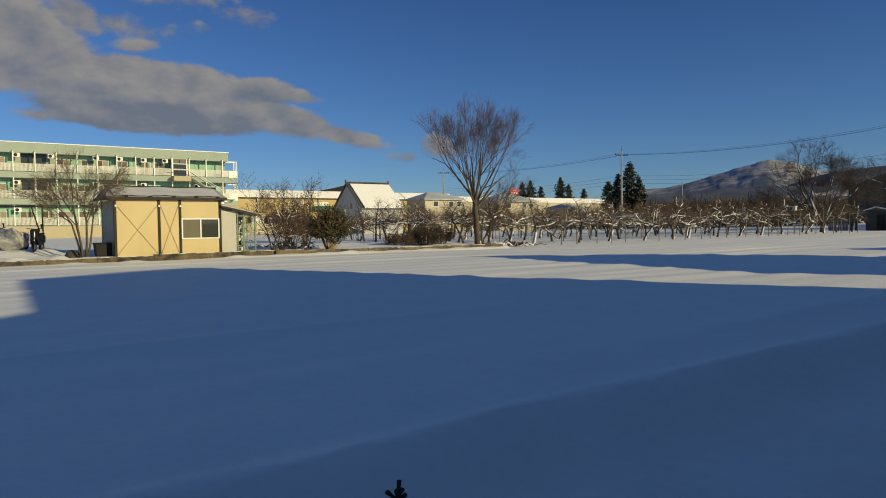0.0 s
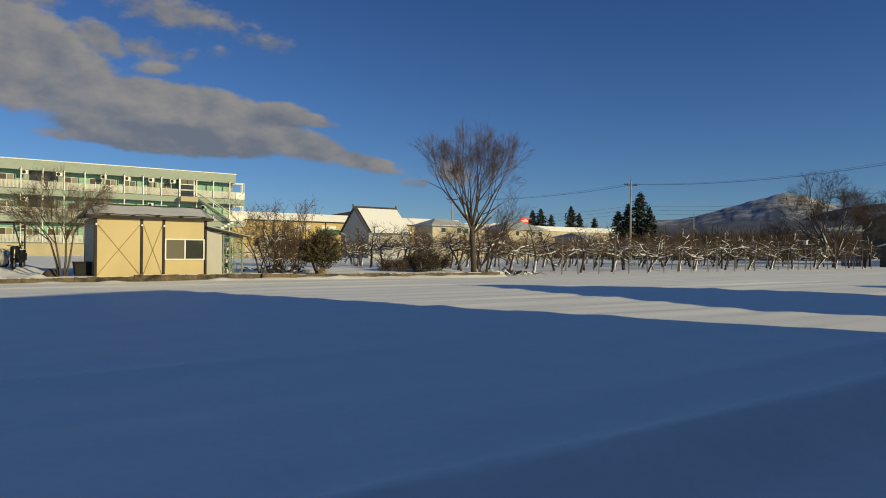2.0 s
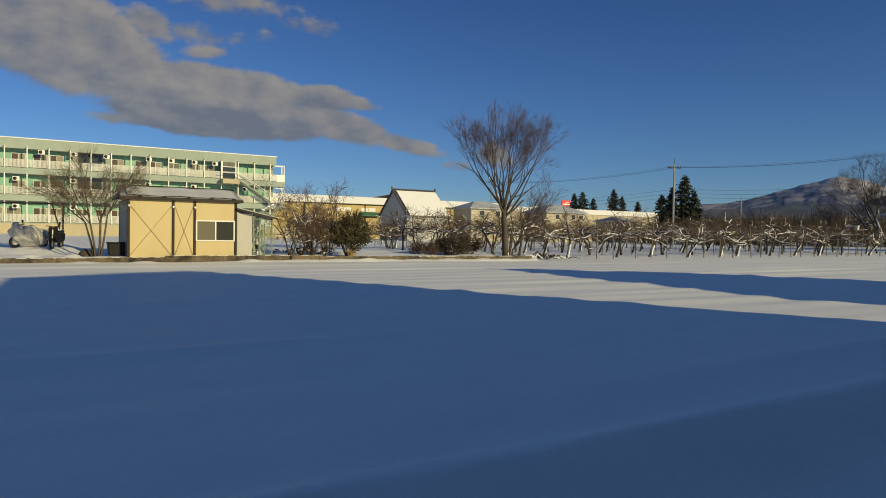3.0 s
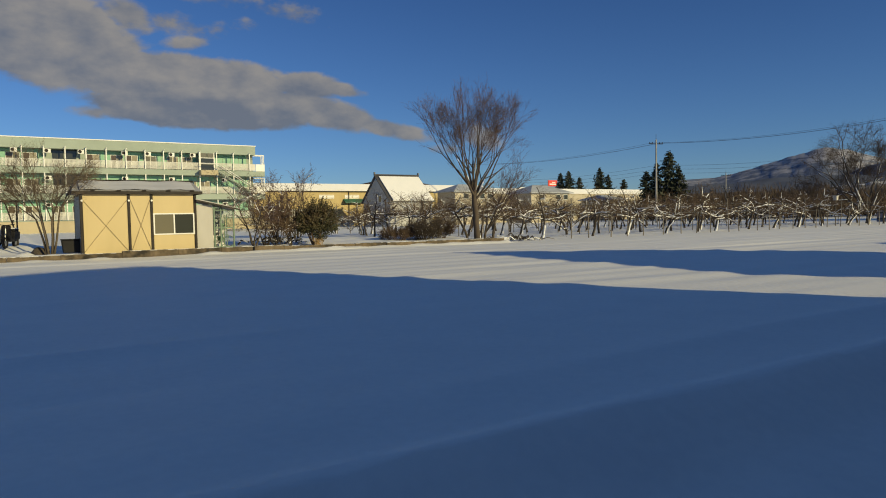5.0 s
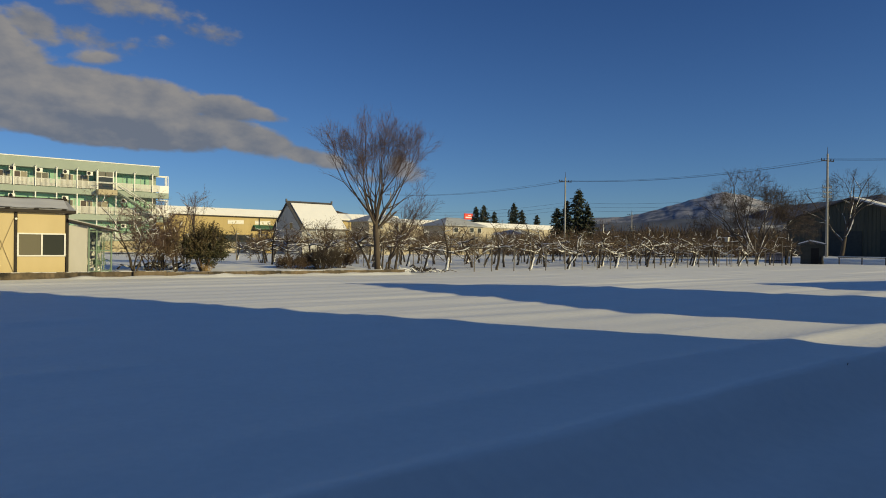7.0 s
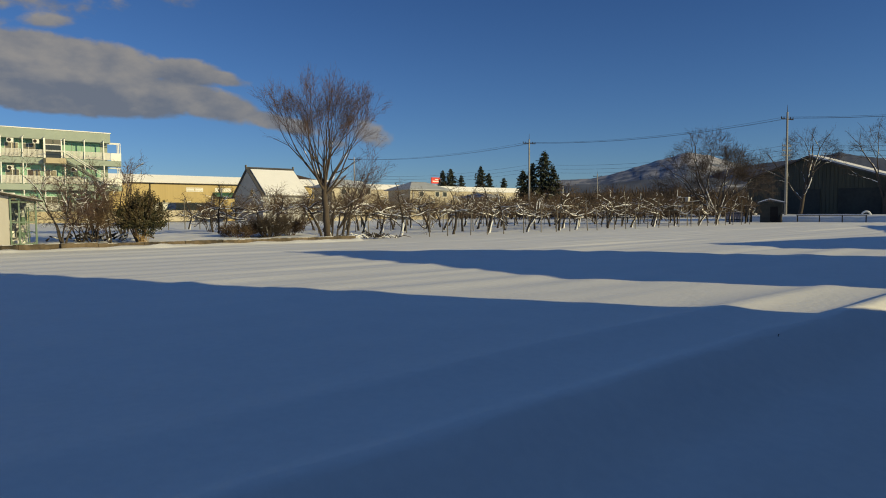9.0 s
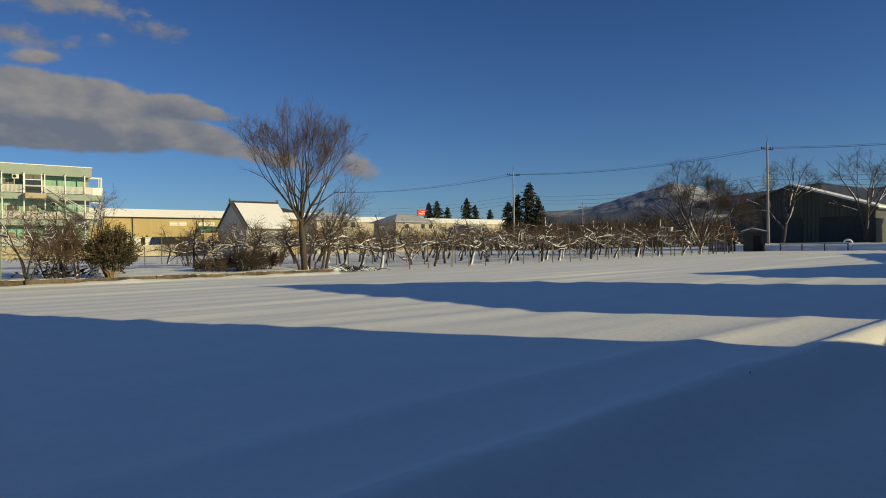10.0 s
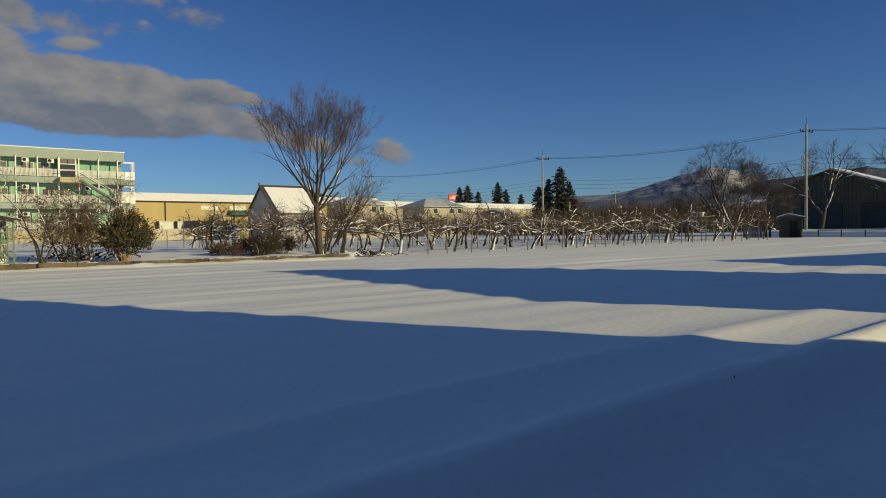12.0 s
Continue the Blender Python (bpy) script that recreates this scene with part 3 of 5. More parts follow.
for k, (x, z, w, h, mt) in enumerate(((-0.22, 0.375, 0.10, 0.28, WHITE), (0.1, 0.375, 0.14, 0.2, GREEN_FRAME), (-0.15, 0.875, 0.12, 0.24, PALE_BOARD), (0.18, 0.875, 0.09, 0.32, GREEN_FRAME),
                                      (-0.2, 1.375, 0.08, 0.2, WHITE), (0.08, 1.375, 0.15, 0.12, WHITE))):
    o = solid("stored_tin", Geo().tube([(0, 0, 0), (0, 0, h * 0.9), (0, 0, h)], [w, w, w * 0.8], 10), mt, "tin standing on the rack in the lean-to", "tin", group="tins on the rack",
              at=pose(5.75 + x, 1.15, ground_z(5.75, 1.15) + z))
bike = Geo()
for cx in (5.6, 6.05):
    bike.tube([(cx + 0.24 * math.cos(a * math.pi / 8), 0.35, 0.55 + 0.24 * math.sin(a * math.pi / 8)) for a in range(17)], [0.018] * 17, 5)
bike.tube([(5.6, 0.35, 0.55), (5.75, 0.35, 0.85), (6.0, 0.35, 0.85), (6.05, 0.35, 0.55)], [0.016] * 4, 5)
solid("bicycle", bike, GREEN_FRAME, "old green bicycle leaning in the lean-to", "bicycle")


# ---- three-storey building ----
school = thing("school_building", "long three-storey pale green building with white balconies", "building")
SX0, SX1, SY = -19.5, 32.1, 79.6
FL = (2.1, 5.95, 9.7)
part("wall", Geo().box(SX0, SX1, SY + 1.6, SY + 12, 0.4, 13.0), SCHOOL_WALL, school)
part("parapet", Geo().box(SX0, SX1, SY, SY + 12, 12.35, 13.75), SCHOOL_WALL, school, "pale green roof fascia")
part("coping", Geo().box(SX0, SX1 + 0.1, SY - 0.08, SY + 12, 13.754, 13.88), WHITE, school, "white coping with snow")
part("plinth", Geo().box(SX0, SX1 + 1.6, SY + 0.05, SY + 1.6, 0.3, 2.0), SCHOOL_BASE, school, "cream plinth wall")
for f in FL:
    part("balcony_slab", Geo().box(SX0, SX1 + 1.5, SY, SY + 1.598, f - (0.85 if f > 3 else 0.1), f), SCHOOL_WALL, school)
BAY = 2.648
rail_g, bars = Geo(), 17
rail_g.box(0, BAY, -0.03, 0.03, 1.10, 1.17).box(0, BAY, -0.025, 0.025, 0.10, 0.15)
for k in range(bars):
    x = (k + 0.5) * BAY / bars
    rail_g.box(x - 0.055, x + 0.055, -0.012, 0.012, 0.15, 1.10)
rail_me = rail_g.mesh("railing", RAIL)
post_me = Geo().box(-0.07, 0.07, -0.07, 0.07, 0, 2.95).mesh("balcony_post", WHITE)
brk_me = Geo().box(-0.03, 0.03, -0.9, 0.06, 2.86, 2.93).mesh("eave_bracket", WHITE)
ac_body = Geo().box(-0.42, 0.42, -0.16, 0.16, 0, 0.62).mesh("air_conditioner", WHITE, bevel=0.03)
fan = Geo()
fan.tube([(-0.12, -0.165, 0.31), (-0.12, -0.18, 0.31)], [0.24, 0.24], 14)
fan_me = fan.mesh("fan_grille", BLACK_PLASTIC)
panel_me = Geo().box(0.08, BAY - 0.08, -0.04, 0.0, 0.05, 2.8).mesh("mint_panel", SCHOOL_GREEN)
wf = Geo()
for a, b, c, d in ((0, 1.7, 0, 0.06), (0, 1.7, 2.0, 2.06), (0, 0.06, 0.06, 2.0), (1.64, 1.7, 0.06, 2.0), (0.82, 0.88, 0.06, 2.0)):
    wf.box(a, b, -0.10, -0.045, c, d)
wf_me = wf.mesh("window", WHITE)
pale_pane_me = Geo().box(0.06, 0.82, -0.075, -0.065, 0.06, 2.0).mesh("pane", GREY_GLASS)
brown_pane_me = Geo().box(0.06, 0.82, -0.075, -0.065, 0.06, 2.0).mesh("pane", BROWN_GLASS)
curtain_me = Geo().box(0.06, 0.82, -0.075, -0.065, 0.06, 2.0).mesh("pane", CURTAIN_GLASS)
half_me = Geo().box(0.04, BAY / 2 - 0.04, -0.04, 0.0, 0.05, 2.62).mesh("mint_pane", SCHOOL_GREEN)
end_rail_me = Geo().box(0, 1.0, -0.03, 0.03, 1.10, 1.17).box(0, 1.0, -0.025, 0.025, 0.10, 0.15).box(0, 1.0, -0.012, 0.012, 0.15, 1.10).mesh("railing", RAIL)
wide_me = Geo().box(0.0, 1.45, -0.08, -0.05, 0.9, 2.75).mesh("open_bay", DARK_GLASS)


def child(name, me, parent, x=0, y=0, z=0, label=""):
    ob = new(name, me)
    ob.parent = parent
    ob.matrix_basis = Matrix.Translation((x, y, z))
    return tagged(ob, label) if label else ob


rb = random.Random(12)
X1 = 31.09                          # the last post before the corner
AC_BAYS = {3: 0.65, 4: 0.46, 5: 0.18, 7: 0.95, 9: 0.77, 10: 0.18, 12: 0.65, 14: 0.4, 16: 0.5}
for fi, f in enumerate(FL):
    for b in range(19):
        x = X1 - (b + 1) * BAY
        child("railing", rail_me, school, x, SY + 0.06, f, "white slatted balcony railing")
        child("balcony_post", post_me, school, x + BAY, SY - 0.08, f)
        if fi == 2:
            child("eave_bracket", brk_me, school, x + BAY, SY - 0.02, f)
        wy = SY + 1.6
        if b < 2:
            child("mint_pane", half_me, school, x, wy, f, "mint green glazing")
            child("mint_pane", half_me, school, x + BAY / 2, wy, f, "mint green glazing")
        elif b in (9, 10) and fi >= 1:
            child("open_bay", wide_me, school, x + (0.06 if b == 9 else 1.12), wy, f, "dark wide window")
        else:
            child("mint_panel", panel_me, school, x, wy, f, "mint green wall panel")
            w = child("window", wf_me, school, x + rb.choice((0.15, 0.2, 0.75)), wy, f + 0.06)
            child("pane", rb.choice((brown_pane_me, pale_pane_me)), w)
            child("pane", rb.choice((curtain_me, pale_pane_me)), w, 0.82)
        if (b in AC_BAYS and fi == 2) or (fi < 2 and b % 3 == 1):
            ac = child("air_conditioner", ac_body, school, x + BAY * AC_BAYS.get(b, 0.5), SY + (0.3 if fi == 2 else 0.7), f + (2.02 if fi == 2 else 1.95), "white wall-hung air conditioner")
            child("fan_grille", fan_me, ac)
child("railing", end_rail_me, school, X1, SY + 0.06, FL[2], "white slatted balcony railing")
child("railing", end_rail_me, school, X1, SY + 0.06, FL[1], "white slatted balcony railing")
# end of the balconies, with open frames
for f in FL[1:]:
    part("end_balustrade", Geo().box(SX1 + 1.4, SX1 + 1.5, SY, SY + 1.6, f, f + 1.15).box(SX1 + 0.05, SX1 + 1.4, SY, SY + 0.06, f - 0.02, f + 1.15), WHITE, school, "white end balustrade")
    for yy in (SY + 0.06, SY + 0.8, SY + 1.5):
        part("open_frame", Geo().box(SX1 + 1.34, SX1 + 1.44, yy - 0.05, yy + 0.05, f, f + 2.7).box(SX1 - 0.1, SX1 + 1.34, yy - 0.05, yy + 0.05, f + 2.6, f + 2.7), WHITE, school)
# outside stair from the top balcony
stair = part("outside_stair", Geo().box(23.05, 25.65, SY - 1.5, SY, 8.9, 9.65), SCHOOL_BASE, school, "outside stair with white handrail")
xs, zs = 25.65, 9.65
fl = Geo()
for k in range(18):
    fl.box(xs + k * 0.28, xs + k * 0.28 + 0.3, SY - 1.4, SY - 0.1, zs - (k + 1) * 0.18 - 0.12, zs - (k + 1) * 0.18)
part("steps", fl, SCHOOL_WALL, stair)
for yy in (SY - 1.45, SY - 0.1):
    part("handrail", Geo().tube([(23.05, yy, 10.7), (25.65, yy, 10.7), (30.75, yy, 7.4)], [0.05] * 3, 6), WHITE, stair)
    part("stringer", Geo().tube([(25.65, yy, 9.5), (30.75, yy, 6.2)], [0.12, 0.12], 4), SCHOOL_WALL, stair)
part("landing", Geo().box(30.65, 33.05, SY - 1.5, SY - 0.1, 6.1, 6.3), WHITE, stair)
low = part("lower_flight", Geo().tube([(27.36, SY - 0.9, 3.44), (31.93, SY - 0.9, 5.86)], [0.14, 0.14], 4), SCHOOL_WALL, stair)
for k in range(4):
    f = (k + 0.5) / 4
    x, z = 29.36 + 2.07 * f, 4.64 + 1.12 * f
    part("step_snow", Geo().box(x - 0.3, x + 0.22, SY - 1.3, SY - 0.6, z - 0.02, z + 0.3), SNOW_ROOF, low, "lump of snow on a step", bevel=0.08)
part("stair_door", Geo().box(23.35, 25.35, SY - 0.02, SY + 0.02, 9.7, 11.6), DARK_GLASS, stair, "dark glazed door")
part("transom", Geo().box(23.35, 24.3, SY - 0.02, SY + 0.02, 11.7, 12.4).box(24.4, 25.35, SY - 0.02, SY + 0.02, 11.7, 12.4), GREY_GLASS, stair)
part("door_frame", Geo().box(23.2, 23.35, SY - 0.03, SY + 0.03, 9.7, 12.5).box(25.35, 25.5, SY - 0.03, SY + 0.03, 9.7, 12.5).box(23.35, 25.35, SY - 0.03, SY + 0.03, 11.6, 11.7), WHITE, stair)

# ---- ochre factory behind ----
fac = thing("factory_building", "long ochre factory with a snow-covered roof", "factory")
FX0, FX1, FY = 36.0, 158.0, 103.0
part("wall", Geo().box(FX0, 92, FY, FY + 30, 0.0, 7.6), FACTORY_WALL, fac)
part("wall", Geo().box(92.003, FX1, FY + 0.5, FY + 30, 0.0, 7.2), BEIGE_WALL, fac, "beige wall")
part("snow_roof", Geo().prism([(FY - 0.5, 7.9), (FY + 1.0, 9.2), (FY + 30, 9.3), (FY + 30, 7.61), (FY - 0.4, 7.61)], "x", FX0 - 0.3, 96), SNOW_ROOF, fac, "thick white snow on the roof")
part("snow_roof", Geo().prism([(FY + 0.1, 7.45), (FY + 1.4, 8.6), (FY + 30, 8.7), (FY + 30, 7.21), (FY + 0.2, 7.21)], "x", 96.3, FX1 + 1), SNOW_ROOF, fac)
part("gutter", Geo().box(FX0 - 0.2, 91.9, FY - 0.35, FY - 0.005, 7.42, 7.6), DARK_STEEL, fac)
for x in (45.7, 59.5):
    part("downpipe", Geo().box(x - 0.1, x + 0.1, FY - 0.12, FY, 1.5, 7.5), DARK_STEEL, fac)
for x in (52.7, 58.6):
    part("vent_window", Geo().box(x, x + 3.4, FY - 0.06, FY, 6.0, 6.15).box(x, x + 3.4, FY - 0.06, FY, 6.65, 6.8)
         .box(x, x + 0.15, FY - 0.06, FY, 6.15, 6.65).box(x + 3.25, x + 3.4, FY - 0.06, FY, 6.15, 6.65)
         .box(x + 0.15, x + 1.6, FY - 0.05, FY, 6.2, 6.6).box(x + 1.8, x + 3.25, FY - 0.05, FY, 6.2, 6.6), WHITE, fac, "white louvred window")
part("awning", Geo().prism([(FY - 1.2, 5.3), (FY, 5.9), (FY, 5.5), (FY - 1.2, 5.0)], "x", 58.2, 62.8), GREEN_AWNING, fac, "dark green awning")
for x in (44.2, 47.6):
    part("store", Geo().box(x, x + 2.6, FY - 1.2, FY - 0.01, 1.9, 3.6).box(x - 0.1, x + 2.7, FY - 1.4, FY - 0.01, 3.6, 3.75), GREY_STEEL, fac)
solid("yard_wall", Geo().box(37, 56, 93, 93.25, 0.2, 2.2), BEIGE_WALL, "low beige wall in front of the factory", "wall", kind="structure")

# ---- steep-roofed house ----
hs = thing("farmhouse", "grey house with a steep snow-covered roof and dark ridge", "house")
HX0, HX1, HY, HZ, HD = 56.6, 65.6, 84.2, 9.75, 6.0
part("wall", Geo().prism([(HY - HD + 0.4, 0), (HY - HD + 0.4, 4.9), (HY, HZ - 0.25), (HY + HD - 0.4, 4.9), (HY + HD - 0.4, 0)], "x", HX0, HX1), HOUSE_WALL, hs)
rp = part("roof", Geo().prism([(HY - HD, 4.7), (HY, HZ), (HY + HD, 4.7), (HY + HD, 4.5), (HY, HZ - 0.22), (HY - HD, 4.5)], "x", HX0 - 0.35, HX1 + 0.35), DARK_TILE, hs, "dark tiled roof")
part("snow_cover", Geo().prism([(HY - HD - 0.05, 4.76), (HY - 0.45, HZ - 0.30), (HY - 0.5, HZ - 0.15), (HY - HD - 0.1, 4.95)], "x", HX0 + 0.35, HX1 + 0.1), SNOW_ROOF, rp, "thick white snow on the front slope")
part("ridge", Geo().tube([(HX0 - 0.4, HY, HZ + 0.08), (HX1 + 0.4, HY, HZ + 0.08)], [0.2, 0.2], 6), DARK_TILE, rp)
for x in (HX0 - 0.3, HX1 + 0.3):
    part("finial", Geo().box(x - 0.1, x + 0.1, HY - 0.2, HY + 0.2, HZ + 0.2, HZ + 0.6), DARK_TILE, rp)
gw = part("window", Geo().box(HX0 - 0.05, HX0 - 0.002, HY - 2.2, HY - 1.0, 4.6, 5.9), WHITE, hs)
part("pane", Geo().box(HX0 - 0.07, HX0 - 0.052, HY - 2.1, HY - 1.1, 4.7, 5.8), GREY_GLASS, gw)


# ---- hip-roofed houses further back ----
def hip_house(x, y, w, d, ze, zr, label):
    h = thing("hip_roof_house", label, "house", x, y, group="houses behind the orchard")
    wall = part("wall", Geo().box(-w / 2 + 0.7, w / 2 - 0.7, -d / 2 + 0.7, d / 2 - 0.7, 0, ze), BEIGE_WALL, h)
    g = Geo()
    g.v = [(-w / 2, -d / 2, ze), (w / 2, -d / 2, ze), (w / 2, d / 2, ze), (-w / 2, d / 2, ze), (-w * 0.16, 0, zr), (w * 0.16, 0, zr)]
    g.v += [(a, b, c - 0.18) for a, b, c in g.v[:4]]
    g.f = [(0, 1, 5, 4), (1, 2, 5), (2, 3, 4, 5), (3, 0, 4), (6, 7, 8, 9), (0, 1, 7, 6), (1, 2, 8, 7), (2, 3, 9, 8), (3, 0, 6, 9)]
    g.m = [0] * 9
    part("roof", g, SNOWY_TILE, h, "snow-dusted hip roof")
    for k in (-0.25, 0.12, 0.3):
        wn_ = part("window", Geo().box(k * w, k * w + 1.3, -d / 2 + 0.62, -d / 2 + 0.698, ze - 1.6, ze - 0.4), WHITE, h)
        part("pane", Geo().box(k * w + 0.1, k * w + 1.2, -d / 2 + 0.60, -d / 2 + 0.618, ze - 1.5, ze - 0.5), DARK_GLASS, wn_)
    return h


hip_house(77.0, 84.0, 10.7, 8, 6.75, 8.25, "beige house with a snow-dusted hip roof")
hip_house(97.0, 84.0, 12.4, 9, 6.5, 8.3, "wide beige house with a snow-dusted hip roof")
hip_house(125.0, 92.0, 9.5, 8, 5.3, 6.5, "low beige house with a snowy roof")
sg = thing("red_sign", "bright red rooftop sign on posts", "sign", 190.0, 183.0)
part("board", Geo().box(-2.5, 2.5, 0, 0.4, 13.75, 16.3), RED, sg, bevel=0.06)
part("mark", Geo().box(-1.8, 1.8, -0.03, -0.004, 14.4, 14.9).box(-0.4, 1.3, -0.03, -0.004, 15.3, 15.6), WHITE, sg, "pale mark")
for x in (-2.2, 2.2):
    part("post", Geo().box(x - 0.12, x + 0.12, 0.1, 0.3, 13.0, 13.75), GREY_STEEL, sg)
solid("white_block", Geo().box(172, 199, 182.5, 196, 0, 13.0).box(171.7, 199.3, 182.2, 182.5, 12.5, 13.2), WHITE, "white flat-roofed block behind the factory", "building")


# ---- bare trees ----
def rot_about(d, axis, ang):
    return Matrix.Rotation(ang, 3, axis) @ d


def side_of(d, rnd):
    a = Vector((rnd.gauss(0, 1), rnd.gauss(0, 1), rnd.gauss(0, 1)))
    a = a - d * a.dot(d)
    return a.normalized() if a.length > 1e-4 else Vector((1, 0, 0))


def grow(g, rnd, p, d, length, r, level, spec, caps=None):
    """A branch and all that grows from it. spec: per level (children, spread in degrees, length ratio, upward pull, wander, sides, material)."""
    kids, spread, ratio, up, wander, sides, m = spec[level]
    n = max(2, min(7, int(length / spec[-1][0]) + 2))
    pts, rad, dirs = [p.copy()], [r], [d.copy()]
    last = level + 1 >= len(spec) - 1
    end = 0.35 if not last else 0.25
    for k in range(n):
        d = (d + side_of(d, rnd) * wander + Vector((0, 0, up))).normalized()
        p = p + d * (length / n)
        pts.append(p.copy())
        dirs.append(d.copy())
        rad.append(r * (1 - (1 - end) * (k + 1) / n))
    g.tube(pts, rad, sides, m, cap=False)
    if caps and level <= caps[0] and rnd.random() < caps[1] * (0.55 if level else 1.0):
        # snow lying along the upper side of the branch
        i0 = rnd.randrange(0, max(1, n - 2))
        i1 = min(n, i0 + rnd.randrange(2, n + 1))
        sp = [q + Vector((0, 0, rad[i0] * 0.75 + 0.012)) for q in pts[i0:i1 + 1]]
        sr = [max(0.018, q * 0.9) * caps[2] * (0.35 if e in (0, i1 - i0) else 1) for e, q in enumerate(rad[i0:i1 + 1])]
        g.tube(sp, sr, 4, 2, cap=False)
    if last:
        return
    for c in range(kids):
        f = (c + rnd.uniform(0.2, 1.0)) / kids
        f0 = spec[-1][2] if len(spec[-1]) > 2 and level < 2 else 0.25
        f = f0 + (1 - f0) * f
        i = min(n, max(1, int(round(f * n))))
        q = pts[i]
        dd = rot_about(dirs[i], side_of(dirs[i], rnd), radians(spread * rnd.uniform(0.6, 1.3)))
        grow(g, rnd, q, dd, length * ratio * rnd.uniform(0.7, 1.2) * (1.15 - 0.45 * f), max(spec[-1][1], rad[i] * rnd.uniform(0.42, 0.58)), level + 1, spec, caps)


def tree_parts(ob, trunk, crown, mats):
    part("trunk", trunk, mats, ob, smooth=True)
    part("crown", crown, mats, ob, smooth=True)
    return ob


def snow_along(g, rnd, pts, rad, share, fat, m=2):
    """Snow lying in uneven stretches along the upper side of a limb."""
    n = len(pts)
    i = 0
    while i < n - 1:
        k = min(n - 1, i + rnd.randrange(1, 4))
        steep = abs((pts[k] - pts[i]).normalized().z) if k > i else 1.0
        if rnd.random() < share * (1.0 if steep < 0.6 else 0.45):
            run = []
            for a in range(i, k):
                run += [pts[a], pts[a].lerp(pts[a + 1], 0.5)]
            run.append(pts[k])
            mid = rad[i]
            lift = Vector((-0.25 * mid, -0.35 * mid, mid * 0.62)) if steep < 0.75 else Vector((0.45 * mid, -0.65 * mid, 0.1 * mid))
            rr = [mid * fat * rnd.uniform(0.75, 1.15) * (0.3 if e in (0, len(run) - 1) else 1) for e in range(len(run))]
            g.tube([q + lift for q in run], rr, 5, m, cap=False)
        i = k


def twig(g, rnd, p, d, length, r, up, kids, m):
    q = p + d * length * 0.5
    d2 = (d + side_of(d, rnd) * 0.18 + Vector((0, 0, up))).normalized()
    e = q + d2 * length * 0.5
    g.tube([p, q, e], [r, r * 0.8, r * 0.5], 3, m, cap=False)
    for k in range(kids):
        b = p.lerp(e, rnd.uniform(0.25, 0.95))
        dd = rot_about(d2, side_of(d2, rnd), radians(rnd.uniform(20, 48)))
        twig(g, rnd, b, dd, length * rnd.uniform(0.4, 0.75), r * 0.8, up, max(0, kids - 2), m)


def fork(g, rnd, p, d, length, r, level, o):
    """A limb that forks again and again, with side twigs on its thinner pieces. o: the habit of the tree."""
    n = 4
    pts, rad = [p.copy()], [r]
    out = o["outward"]
    for k in range(n):
        away = Vector((p.x - o["axis"][0], p.y - o["axis"][1], 0))
        away = away.normalized() * out if away.length > 0.05 else Vector()
        d = (d + side_of(d, rnd) * o["wander"] + Vector((0, 0, o["up"])) + away).normalized()
        p = p + d * (length / n)
        pts.append(p.copy())
        rad.append(r * (1 - 0.26 * (k + 1) / n))
    g.tube(pts, rad, 6 if level < 2 else 4, 0 if level < o["bark"] else 1, cap=False)
    if level < o["snowy"]:
        snow_along(g, rnd, pts, rad, o["share"], o["fat"])
    if level >= o["twigs_from"]:
        for k in range(o["twigs"]):
            i = rnd.randrange(1, n + 1)
            dd = rot_about(d, side_of(d, rnd), radians(rnd.uniform(*o["twig_angle"])))
            twig(g, rnd, pts[i], dd, o["twig"] * rnd.uniform(0.6, 1.3), o["thin"], o["twig_up"], o["twig_kids"], 1)
    if level + 1 >= o["levels"] or not o["inside"](p):
        for k in range(o["twigs"]):
            dd = rot_about(d, side_of(d, rnd), radians(rnd.uniform(4, 32)))
            twig(g, rnd, p, dd, o["twig"] * rnd.uniform(0.6, 1.2), o["thin"], o["twig_up"], o["twig_kids"], 1)
        return
    lo, hi = o["split"]
    side = side_of(d, rnd)
    fork(g, rnd, p, rot_about(d, side, radians(rnd.uniform(0.3, 0.8) * lo)), length * o["ratio"] * rnd.uniform(0.85, 1.15), rad[-1] * 0.84, level + 1, o)
    fork(g, rnd, p, rot_about(d, side, -radians(rnd.uniform(lo, hi))), length * o["ratio"] * rnd.uniform(0.75, 1.1), rad[-1] * 0.68, level + 1, o)
    if rnd.random() < o["third"]:
        q = pts[rnd.randrange(1, n)]
        fork(g, rnd, q, rot_about(d, side_of(d, rnd), radians(rnd.uniform(lo, hi) * 1.3)), length * o["ratio"] * 0.8, rad[-1] * 0.55, level + 1, o)


def habit(**kw):
    o = dict(axis=(0, 0), outward=0.0, wander=0.06, up=0.02, bark=3, snowy=2, share=0.3, fat=0.9, twigs_from=2, twigs=4, twig=0.5, thin=0.005,
             twig_up=0.05, twig_kids=3, twig_angle=(22, 48), levels=6, split=(20, 34), ratio=0.8, third=0.3, inside=lambda q: True)
    o.update(kw)
    return o


# the large vase-shaped tree at the end of the kerb
rnd = random.Random(21)
big = thing("bare_tree", "tall bare vase-shaped tree with reddish twigs beside the kerb", "tree", 19.35, -0.75, 0)
gt, gc = Geo(), Geo()
trunk = [(0.05, 0, -0.1), (0.03, 0, 0.25), (0.0, 0.02, 0.7), (-0.06, 0.0, 1.2), (-0.07, -0.02, 1.65), (-0.13, 0, 2.1), (-0.13, 0.01, 2.5), (-0.15, 0, 2.95)]
gt.tube(trunk, [0.29, 0.20, 0.165, 0.17, 0.15, 0.155, 0.15, 0.12], 10)
